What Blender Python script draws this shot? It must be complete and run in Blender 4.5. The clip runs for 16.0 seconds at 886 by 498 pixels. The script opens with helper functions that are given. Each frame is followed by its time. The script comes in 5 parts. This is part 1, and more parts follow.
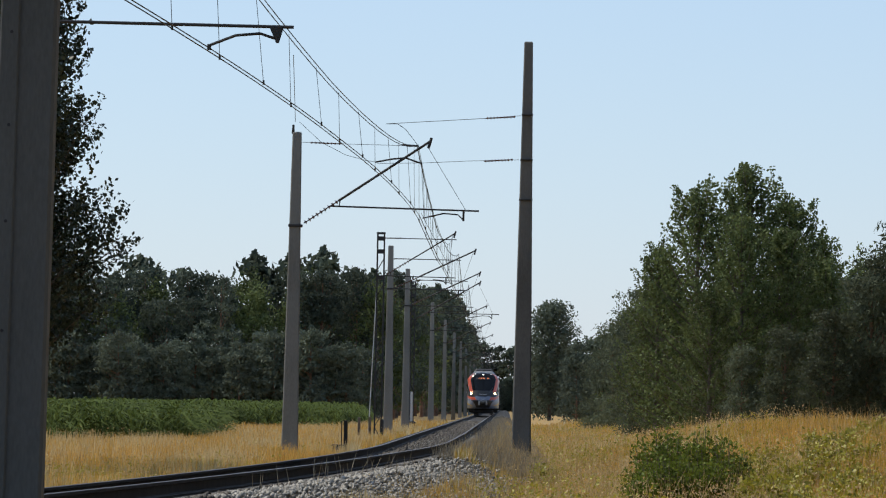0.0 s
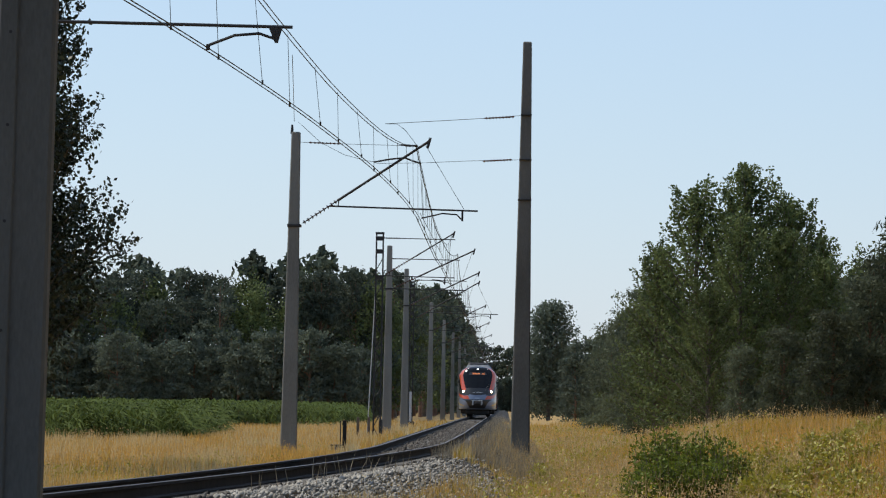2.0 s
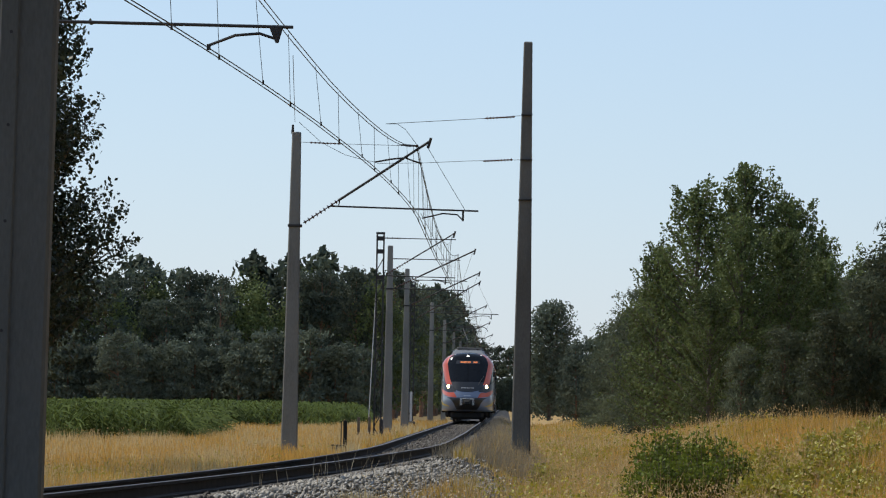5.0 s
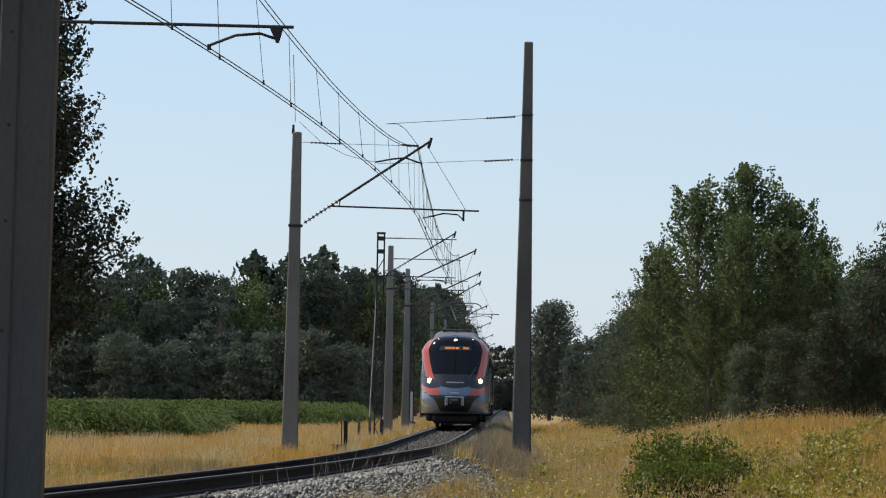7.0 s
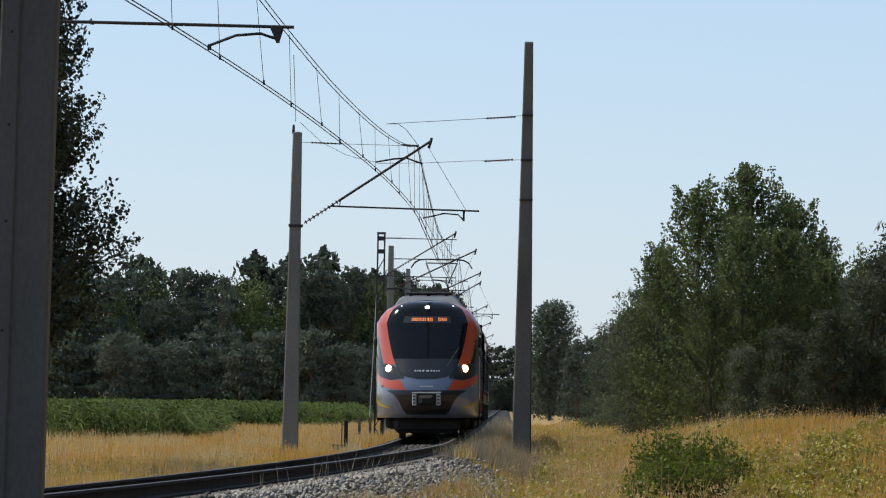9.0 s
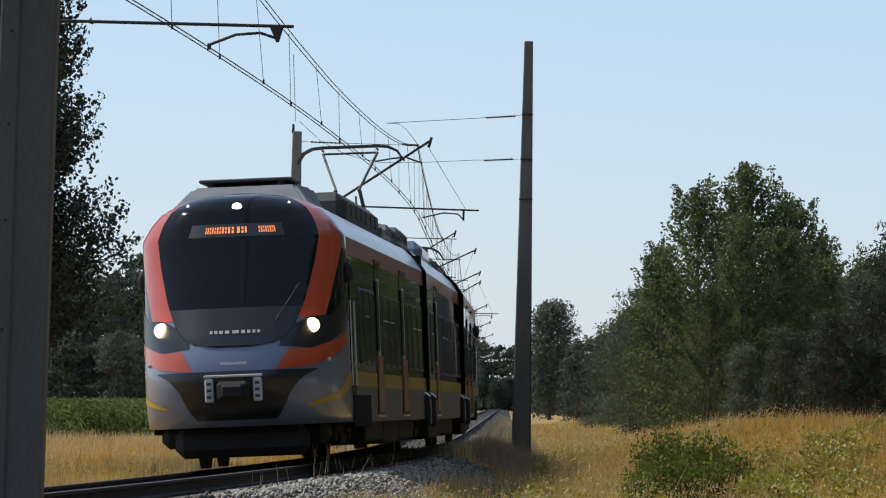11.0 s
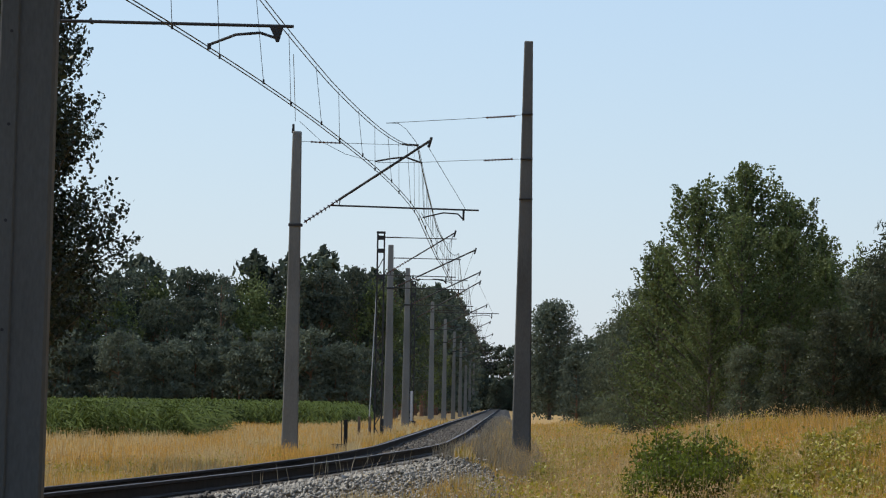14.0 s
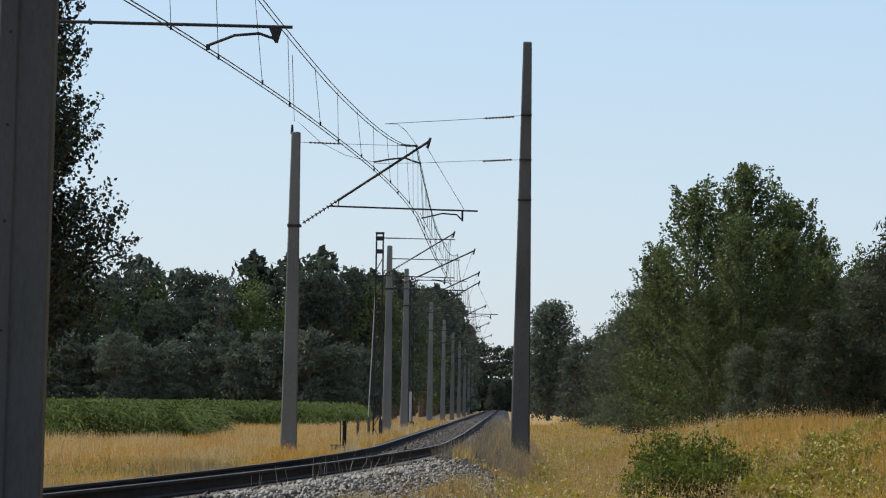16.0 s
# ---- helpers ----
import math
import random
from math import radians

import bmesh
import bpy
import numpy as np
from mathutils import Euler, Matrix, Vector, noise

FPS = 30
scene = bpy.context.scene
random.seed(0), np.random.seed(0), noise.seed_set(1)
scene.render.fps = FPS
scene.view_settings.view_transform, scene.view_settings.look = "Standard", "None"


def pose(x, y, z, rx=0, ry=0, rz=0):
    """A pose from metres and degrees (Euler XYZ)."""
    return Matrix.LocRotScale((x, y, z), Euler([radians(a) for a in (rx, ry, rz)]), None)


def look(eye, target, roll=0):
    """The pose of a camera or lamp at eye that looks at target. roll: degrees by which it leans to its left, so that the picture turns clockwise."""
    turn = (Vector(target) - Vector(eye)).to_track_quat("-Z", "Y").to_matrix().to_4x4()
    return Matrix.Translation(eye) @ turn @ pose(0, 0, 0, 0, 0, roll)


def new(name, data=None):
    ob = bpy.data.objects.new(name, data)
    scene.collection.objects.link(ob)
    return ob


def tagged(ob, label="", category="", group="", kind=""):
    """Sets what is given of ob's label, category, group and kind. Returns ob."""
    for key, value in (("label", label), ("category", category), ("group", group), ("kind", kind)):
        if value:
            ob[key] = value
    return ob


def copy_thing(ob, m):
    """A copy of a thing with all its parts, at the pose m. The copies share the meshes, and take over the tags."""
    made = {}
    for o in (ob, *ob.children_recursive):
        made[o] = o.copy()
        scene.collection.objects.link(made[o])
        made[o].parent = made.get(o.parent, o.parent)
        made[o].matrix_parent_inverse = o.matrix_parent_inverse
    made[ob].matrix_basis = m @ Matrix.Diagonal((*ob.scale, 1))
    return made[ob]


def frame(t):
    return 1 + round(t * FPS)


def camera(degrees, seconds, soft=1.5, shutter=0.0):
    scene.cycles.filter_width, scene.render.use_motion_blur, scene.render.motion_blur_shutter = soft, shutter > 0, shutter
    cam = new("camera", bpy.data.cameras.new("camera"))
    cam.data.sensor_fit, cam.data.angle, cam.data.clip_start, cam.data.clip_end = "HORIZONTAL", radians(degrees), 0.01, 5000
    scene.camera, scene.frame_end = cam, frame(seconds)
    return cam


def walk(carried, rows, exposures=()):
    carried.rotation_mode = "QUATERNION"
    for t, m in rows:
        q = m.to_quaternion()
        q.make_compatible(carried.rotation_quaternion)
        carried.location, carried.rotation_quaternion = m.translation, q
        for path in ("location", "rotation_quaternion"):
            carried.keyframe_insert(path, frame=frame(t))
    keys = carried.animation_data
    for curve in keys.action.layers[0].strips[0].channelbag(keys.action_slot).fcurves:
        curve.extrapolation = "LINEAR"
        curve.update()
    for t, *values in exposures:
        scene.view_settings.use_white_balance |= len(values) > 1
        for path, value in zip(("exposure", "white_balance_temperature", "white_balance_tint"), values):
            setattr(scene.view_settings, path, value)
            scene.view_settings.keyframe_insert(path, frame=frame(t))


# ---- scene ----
EYE = (0.0, 0.0, 1.005)
cam = camera(10.245, 16.0, soft=1.15)
# small sway of the tripod head: seconds, sideways and upward drift
SWAY = [(0, 2, 0), (1.5, 2, 0), (2, 0, 0), (2.5, 3, 0), (3, 0, -.6), (3.5, 0, 0), (4, 0, 0), (5.2, 1.5, 0), (6.5, 3, 1),
        (7, 2, 0), (7.5, 2, 0), (8, 2, -.4), (8.5, 2, 0), (9, 2.5, 0), (10.2, 2.2, -.6), (11.5, 2, -1.3), (12, 2, -1),
        (12.5, 2, -1), (13, 2, -1.3), (13.5, 1, 0), (14, 2, -1.3), (14.5, 2, -3), (15, 2.5, -3), (15.5, 2, -1.3), (16, 0, 0)]
walk(cam, [(t, look(EYE, (-a * 100 / 8746, 100, 1.005 + (273 + b) * 100 / 8746), 1.0)) for t, a, b in SWAY],
     exposures=[(0, 0.0, 6450, 10), (16, 0.0, 6450, 10)])

# ---------- world and sun ----------
SUN_AZ, SUN_EL = radians(-63), radians(52)      # azimuth from +y towards +x
world = bpy.data.worlds.new("sky")
scene.world = world
world.use_nodes = True
wn = world.node_tree
sky = wn.nodes.new("ShaderNodeTexSky")
sky.sky_type, sky.sun_disc = "NISHITA", False
sky.sun_elevation, sky.sun_rotation = SUN_EL, SUN_AZ
sky.air_density, sky.dust_density, sky.ozone_density = 1.0, 0.2, 2.0
hazy = wn.nodes.new("ShaderNodeMix")      # even pale-blue summer haze over the clear sky
hazy.data_type = "RGBA"
hazy.inputs[0].default_value = .5
hazy.inputs[7].default_value = (4.05, 5.5, 8.05, 1)
wn.links.new(sky.outputs[0], hazy.inputs[6])
wn.links.new(hazy.outputs[2], wn.nodes["Background"].inputs[0])
wn.nodes["Background"].inputs[1].default_value = 0.12
sun = new("sun", bpy.data.lights.new("sun", "SUN"))
sun.data.energy, sun.data.angle, sun.data.color = 4.0, radians(0.55), (1.0, .93, .78)
to_sun = Vector((math.sin(SUN_AZ) * math.cos(SUN_EL), math.cos(SUN_AZ) * math.cos(SUN_EL), math.sin(SUN_EL)))
sun.rotation_euler = to_sun.to_track_quat("Z", "Y").to_euler()

# ---------- materials ----------
def mat(name, color, color2=None, rough=.6, metal=0.0, scale=6.0, bump=0.0, fine=60.0, island=0.0, spec=.5,
        emit=0.0, coat=0.0, translucent=0.0, stretch=(1, 1, 1), vary=0.0):
    """A surface of two tones mixed by coarse and fine noise, with relief."""
    m = bpy.data.materials.new(name)
    m.use_nodes = True
    nt = m.node_tree
    b = nt.nodes["Principled BSDF"]
    b.inputs["Roughness"].default_value, b.inputs["Metallic"].default_value = rough, metal
    b.inputs["Specular IOR Level"].default_value = spec
    b.inputs["Coat Weight"].default_value = coat
    b.inputs["Coat Roughness"].default_value = .06
    color2 = color2 or tuple(c * .75 for c in color)
    tc = nt.nodes.new("ShaderNodeTexCoord")
    mp = nt.nodes.new("ShaderNodeMapping")
    mp.inputs["Scale"].default_value = stretch
    nt.links.new(tc.outputs["Object"], mp.inputs[0])
    n1, n2 = nt.nodes.new("ShaderNodeTexNoise"), nt.nodes.new("ShaderNodeTexNoise")
    n1.inputs["Scale"].default_value, n2.inputs["Scale"].default_value = scale, fine
    n1.inputs["Detail"].default_value, n2.inputs["Detail"].default_value = 4, 2
    nt.links.new(mp.outputs[0], n1.inputs[0]), nt.links.new(mp.outputs[0], n2.inputs[0])
    add = nt.nodes.new("ShaderNodeMath")
    add.operation = "MULTIPLY_ADD"
    add.inputs[1].default_value = .4
    nt.links.new(n2.outputs[0], add.inputs[0]), nt.links.new(n1.outputs[0], add.inputs[2])
    last = add.outputs[0]
    if island:
        geo, ma = nt.nodes.new("ShaderNodeNewGeometry"), nt.nodes.new("ShaderNodeMath")
        ma.operation = "MULTIPLY_ADD"
        ma.inputs[1].default_value = island
        nt.links.new(geo.outputs["Random Per Island"], ma.inputs[0]), nt.links.new(last, ma.inputs[2])
        last = ma.outputs[0]
    ramp = nt.nodes.new("ShaderNodeValToRGB")
    lo = .45 + (.1 if island else 0)
    ramp.color_ramp.elements[0].position, ramp.color_ramp.elements[1].position = lo, lo + .45 + island * .6
    ramp.color_ramp.elements[0].color, ramp.color_ramp.elements[1].color = (*color2, 1), (*color, 1)
    nt.links.new(last, ramp.inputs[0])
    tone = ramp.outputs[0]
    if vary:
        info, hsv, mr = nt.nodes.new("ShaderNodeObjectInfo"), nt.nodes.new("ShaderNodeHueSaturation"), nt.nodes.new("ShaderNodeMapRange")
        mr.inputs["To Min"].default_value, mr.inputs["To Max"].default_value = 1 - vary, 1 + vary
        nt.links.new(info.outputs["Random"], mr.inputs["Value"]), nt.links.new(mr.outputs[0], hsv.inputs["Value"])
        nt.links.new(tone, hsv.inputs["Color"])
        tone = hsv.outputs[0]
    nt.links.new(tone, b.inputs["Base Color"])
    if bump:
        bm_ = nt.nodes.new("ShaderNodeBump")
        bm_.inputs["Strength"].default_value, bm_.inputs["Distance"].default_value = bump, .02
        nt.links.new(add.outputs[0], bm_.inputs["Height"]), nt.links.new(bm_.outputs[0], b.inputs["Normal"])
    if emit:
        b.inputs["Emission Color"].default_value = (*color, 1)
        b.inputs["Emission Strength"].default_value = emit
    if translucent:
        tr, mix = nt.nodes.new("ShaderNodeBsdfTranslucent"), nt.nodes.new("ShaderNodeMixShader")
        mix.inputs[0].default_value = translucent
        nt.links.new(tone, tr.inputs[0])
        nt.links.new(b.outputs[0], mix.inputs[1]), nt.links.new(tr.outputs[0], mix.inputs[2])
        nt.links.new(mix.outputs[0], nt.nodes["Material Output"].inputs[0])
    return m


M_ground = mat("dry_soil_and_turf", (.40, .25, .075), (.20, .13, .04), .95, scale=.35, fine=9, bump=.5)
M_grass = mat("dry_grass", (.63, .385, .10), (.34, .185, .038), .8, scale=.25, fine=3, island=.5, translucent=.35)
M_straw = mat("pale_straw", (.60, .47, .25), (.40, .28, .11), .8, scale=.25, fine=3, island=.5, translucent=.35)
M_grass_green = mat("greenish_grass", (.40, .31, .035), (.20, .165, .02), .8, scale=.3, fine=3, island=.5, translucent=.35)
M_maize = mat("maize_leaf", (.072, .10, .024), (.02, .032, .010), .75, spec=.08, scale=.4, fine=4, island=.5, translucent=.3)
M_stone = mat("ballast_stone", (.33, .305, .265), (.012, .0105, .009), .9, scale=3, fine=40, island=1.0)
# oil-dark between the rails; beside the right rail it paints the rail's shade
M_stone_dark = mat("oily_and_shaded_stone", (.10, .085, .07), (.014, .012, .010), .85, scale=3, fine=40, island=1.0)
# near black, so the shade in the gaps between stones is in the bed's colour
M_ballast = mat("shaded_ballast_bed", (.036, .031, .026), (.014, .012, .010), .95, scale=8, fine=30, bump=1)
M_rail = mat("rusty_rail_steel", (.042, .030, .024), (.022, .016, .013), .8, spec=.25, scale=4, fine=50, bump=.2)
M_railtop = mat("polished_rail_head", (.15, .12, .10), (.08, .065, .055), .5, .5, scale=5)
M_sleeper = mat("weathered_sleeper", (.20, .18, .155), (.11, .10, .085), .9, scale=5, fine=50, bump=.4)
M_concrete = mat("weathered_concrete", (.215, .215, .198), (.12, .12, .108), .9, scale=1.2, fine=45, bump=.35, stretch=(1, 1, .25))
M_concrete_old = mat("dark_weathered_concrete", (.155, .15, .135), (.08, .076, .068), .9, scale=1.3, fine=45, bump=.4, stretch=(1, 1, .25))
# darker copy for the near pole: the shade on its face is put into the colour
M_concrete_shade = mat("shaded_concrete", (.105, .108, .102), (.06, .062, .058), .92, scale=1.3, fine=60, bump=.4, stretch=(1, 1, .25))
M_steel = mat("dark_weathered_steel", (.034, .033, .033), (.020, .019, .019), .6, .25, scale=6)
M_wire = mat("copper_wire_dark", (.028, .026, .024), (.016, .015, .014), .6, .2)
M_insul = mat("brown_porcelain", (.10, .05, .03), (.06, .03, .02), .25)
M_leaf = mat("broadleaf_leaf", (.128, .158, .056), (.044, .059, .028), .6, spec=.15, scale=.5, fine=5, island=.45, translucent=.3, vary=.2)
M_poplar = mat("poplar_leaf", (.045, .058, .03), (.018, .024, .014), .45, spec=.4, scale=.5, fine=5, island=.45, translucent=.15)
M_leaf_dark = mat("shrub_leaf", (.165, .205, .03), (.04, .06, .012), .6, spec=.15, scale=.5, fine=5, island=.45, translucent=.3)
M_needle = mat("pine_needles", (.094, .113, .077), (.048, .061, .049), .7, spec=.15, scale=.4, fine=5, island=.4, translucent=.3, vary=.3)
M_needle_near = mat("olive_pine_needles", (.104, .119, .070), (.047, .056, .040), .7, spec=.12, scale=.4, fine=5, island=.4, translucent=.3, vary=.3)
M_weed = mat("yellow_green_weed", (.37, .33, .04), (.17, .165, .025), .6, scale=.5, fine=5, island=.45, translucent=.3)
M_needle_young = mat("young_pine_needles", (.13, .155, .11), (.07, .086, .068), .7, spec=.15, scale=.4, fine=5, island=.45, translucent=.3, vary=.25)
M_bark = mat("grey_brown_bark", (.16, .13, .10), (.07, .055, .045), .9, scale=3, fine=30, bump=.6)
M_bark_pine = mat("orange_brown_bark", (.22, .12, .07), (.09, .055, .04), .9, scale=3, fine=30, bump=.6)


# ---------- mesh helpers ----------
def part(name, bm, material, parent=None, label="", smooth=False):
    """One mesh object from a bmesh, under a thing or a part."""
    me = bpy.data.meshes.new(name)
    bm.to_mesh(me)
    bm.free()
    for m in (material if isinstance(material, (list, tuple)) else [material]):
        me.materials.append(m)
    if smooth:
        me.polygons.foreach_set("use_smooth", [True] * len(me.polygons))
    ob = new(name, me)
    ob.parent = parent
    if label:
        ob["label"] = label
    return ob


def raw(name, verts, faces, material, parent=None, label="", smooth=False):
    """One mesh object from arrays of corners and faces of one corner count."""
    verts, faces = np.asarray(verts, np.float32), np.asarray(faces, np.int32)
    me = bpy.data.meshes.new(name)
    me.vertices.add(len(verts)), me.loops.add(faces.size), me.polygons.add(len(faces))
    me.vertices.foreach_set("co", verts.ravel())
    me.loops.foreach_set("vertex_index", faces.ravel())
    me.polygons.foreach_set("loop_start", np.arange(0, faces.size, faces.shape[1], dtype=np.int32))
    me.update(calc_edges=True)
    me.validate()
    me.materials.append(material)
    if smooth:
        me.polygons.foreach_set("use_smooth", [True] * len(me.polygons))
    ob = new(name, me)
    ob.parent = parent
    if label:
        ob["label"] = label
    return ob


def empty(name, m=None):
    ob = new(name)
    if m is not None:
        ob.matrix_basis = m
    return ob


def box(bm, x0, x1, y0, y1, z0, z1, bevel=0.0):
    m = Matrix.Translation(((x0 + x1) / 2, (y0 + y1) / 2, (z0 + z1) / 2)) @ Matrix.Diagonal((x1 - x0, y1 - y0, z1 - z0, 1))
    made = bmesh.ops.create_cube(bm, size=1, matrix=m)["verts"]
    if bevel:
        edges = list({e for v in made for e in v.link_edges})
        bmesh.ops.bevel(bm, geom=edges, offset=bevel, segments=1, affect="EDGES")
    return bm


def tube(bm, pts, r, n=6, r2=None):
    """A round bar along points, closed at its ends, tapering from r to r2."""
    pts = [Vector(p) for p in pts]
    r2 = r if r2 is None else r2
    rings = []
    for i, p in enumerate(pts):
        d = (pts[min(i + 1, len(pts) - 1)] - pts[max(i - 1, 0)]).normalized()
        side = d.cross(Vector((0, 0, 1)) if abs(d.z) < .9 else Vector((1, 0, 0))).normalized()
        up = side.cross(d)
        rr = r + (r2 - r) * i / max(1, len(pts) - 1)
        rings.append([bm.verts.new(p + (side * math.cos(a) + up * math.sin(a)) * rr)
                      for a in (2 * math.pi * j / n for j in range(n))])
    for a, b in zip(rings, rings[1:]):
        for j in range(n):
            bm.faces.new((a[j], a[(j + 1) % n], b[(j + 1) % n], b[j]))
    bm.faces.new(rings[0][::-1]), bm.faces.new(rings[-1])
    return bm


def B():
    return bmesh.new()


# ---------- the line of the track ----------
def track_x(y):
    """Sideways place of the track's middle at the distance y: straight, then a left-hand bend towards the viewer."""
    return -2.1726 + .01327 * y - max(0.0, 122.1 - y) ** 2 / 2127.8


def cant(y):
    """How much higher the right rail lies than the left."""
    return .1153 * min(1.0, max(0.0, (167.4 - y) / 80))


def slope(y):
    return (track_x(y + .5) - track_x(y - .5))


def on_track(y, side, up):
    """A point beside the track's middle: side metres to the right, up above the rails' plane."""
    b, s = cant(y) / 1.5, slope(y)
    return Vector((track_x(y) + side - up * b, y - side * s, cant(y) / 2 + side * b + up))


def smooth(a, b, v):
    v = min(1.0, max(0.0, (v - a) / (b - a)))
    return v * v * (3 - 2 * v)


def surface_z(x, y):
    """The ground, or the track bed's shoulder where that lies higher."""
    o = x - track_x(y)
    bed = -.19 - .47 * max(0, o - 1.9) if o > 0 else -.2 - .81 * max(0, -1.5 - o)
    return max(ground_z(x, y), cant(y) / 2 + o * cant(y) / 1.5 + bed) if abs(o) < 3.4 else ground_z(x, y)


def ground_z(x, y):
    o = x - track_x(max(-60, min(y, 1200)))
    z = -.52 + .04 * noise.noise((x * .12, y * .05, 0)) + .03 * noise.noise((x * .6, y * .2, 3))
    if o > 0:
        z += .12 * smooth(3, 5, o)
        near = smooth(175, 110, y)
        z += near * .88 * smooth(4.2, 8.2, x + .012 * (y - 80)) * (1 + .2 * noise.noise((x * .25, y * .06, 7)))
        z += .35 * smooth(150, 260, y) * smooth(4.5, 9, o)
    return z

M_red = mat("orange_red_paint", (.52, .075, .02), (.45, .06, .016), .3, coat=.5, scale=.8)
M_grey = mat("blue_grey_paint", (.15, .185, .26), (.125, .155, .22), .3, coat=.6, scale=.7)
# the same blue-grey on the flank, with the shaded side's darkness in the colour
M_grey_side = mat("blue_grey_paint_shaded", (.062, .078, .106), (.050, .063, .086), .5, coat=.12, scale=.7)
# orange-red again for the flank, darkened in colour as the side lies in shade
M_red_dark = mat("orange_red_paint_shaded", (.25, .042, .013), (.19, .032, .011), .4, coat=.2, scale=.8)
M_silver = mat("silver_roof_paint", (.50, .52, .54), (.40, .41, .42), .33, .25, coat=.3, scale=.9, stretch=(1, 1, .4))
M_yellow = mat("yellow_stripe_paint", (.46, .31, .015), (.38, .25, .013), .35, coat=.4, scale=.8)
M_black = mat("black_gloss_paint", (.018, .018, .02), (.012, .012, .013), .3, coat=.05, scale=.8)
M_band = mat("dark_window_band", (.011, .010, .010), (.007, .006, .006), .025, spec=.4, coat=.0, scale=.6)
M_glass = mat("tinted_glass", (.010, .011, .012), (.007, .008, .008), .03, spec=.5)
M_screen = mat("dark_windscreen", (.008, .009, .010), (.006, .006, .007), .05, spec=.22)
M_rim = mat("dull_window_rim", (.05, .048, .045), (.035, .033, .03), .35)
# near-black paint for the darkness inside the bogie opening
M_void = mat("unlit_black_recess", (.005, .005, .005), (.003, .003, .003), .95, spec=.1)
M_under = mat("dusty_black_steel", (.012, .011, .010), (.006, .0055, .005), .8, scale=3, bump=.3)
M_rubber = mat("black_rubber", (.02, .02, .021), (.012, .012, .012), .75, scale=5)
M_wheel = mat("brown_wheel_steel", (.10, .075, .055), (.05, .04, .03), .6, .6)
M_alu = mat("bare_aluminium_trim", (.6, .6, .6), (.5, .5, .5), .3, .9)
M_equip = mat("grey_roof_equipment", (.17, .18, .19), (.11, .115, .12), .55, scale=2)
M_equip_dark = mat("dark_roof_equipment", (.05, .052, .055), (.03, .03, .032), .6, scale=2)
M_lamp = mat("lit_headlamp", (1.0, .70, .36), (1.0, .70, .36), .3, emit=14)
# dim orange glow that imitates the halo round a lit headlamp
M_halo = mat("headlamp_halo_glow", (1.0, .45, .14), (1.0, .45, .14), .3, emit=.75)
M_lamp_small = mat("lit_top_lamp", (1.0, .95, .85), (1.0, .95, .85), .3, emit=2.5)
M_led = mat("orange_led_sign", (1.0, .28, .08), (1.0, .28, .08), .4, emit=.6)
M_white_mark = mat("white_lettering", (.5, .5, .5), (.42, .42, .42), .5)

# ---------- ground, track bed, rails ----------
def build_ground():
    xs = np.unique(np.concatenate([np.linspace(-30, 30, 121), np.linspace(-120, 120, 41), [-3000, -900, -400, 400, 900, 3000]]))
    ys = np.unique(np.concatenate([np.linspace(-60, 20, 21), np.linspace(20, 320, 201), np.linspace(320, 1000, 69), [-600, -200, 1500, 2400, 4000]]))
    verts = [(x, y, ground_z(x, y)) for y in ys for x in xs]
    n = len(xs)
    faces = [(j * n + i, j * n + i + 1, (j + 1) * n + i + 1, (j + 1) * n + i) for j in range(len(ys) - 1) for i in range(n - 1)]
    tagged(raw("ground", verts, faces, M_ground, smooth=True), "dry sandy ground under summer grass", "ground", kind="structure")


TRACK_YS = sorted({*range(-60, 260, 4), *range(260, 1000, 12)})


def sweep(profile, ys, bm, closed=True):
    rings = [[bm.verts.new(on_track(y, a, b)) for a, b in profile] for y in ys]
    n = len(profile)
    for a, b in zip(rings, rings[1:]):
        for j in range(n if closed else n - 1):
            bm.faces.new((a[j], b[j], b[(j + 1) % n], a[(j + 1) % n]))
    return bm


def build_track():
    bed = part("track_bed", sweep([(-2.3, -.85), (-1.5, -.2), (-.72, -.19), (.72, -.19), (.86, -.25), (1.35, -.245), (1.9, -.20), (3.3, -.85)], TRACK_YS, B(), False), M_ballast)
    tagged(bed, "crushed stone bed under the railway track, dark with painted gap shade", "track bed", kind="structure")
    for s, nm in ((-.752, "left"), (.752, "right")):
        foot = [(s - .07, -.172), (s + .07, -.172), (s + .07, -.155), (s + .012, -.135), (s + .012, -.045), (s + .036, -.035),
                (s + .036, -.006), (s - .036, -.006), (s - .036, -.035), (s - .012, -.045), (s - .012, -.135), (s - .07, -.155)]
        rail = tagged(empty("rail"), "rusty steel rail with a worn bright head on sleepers", "rail", "rails of the track", "structure")
        part("rail_web", sweep(foot, TRACK_YS, B()), M_rail, rail)
        part("rail_head", sweep([(s - .034, -.005), (s - .026, .002), (s + .026, .002), (s + .034, -.005)], TRACK_YS, B()), M_railtop, rail, "worn bright running surface")


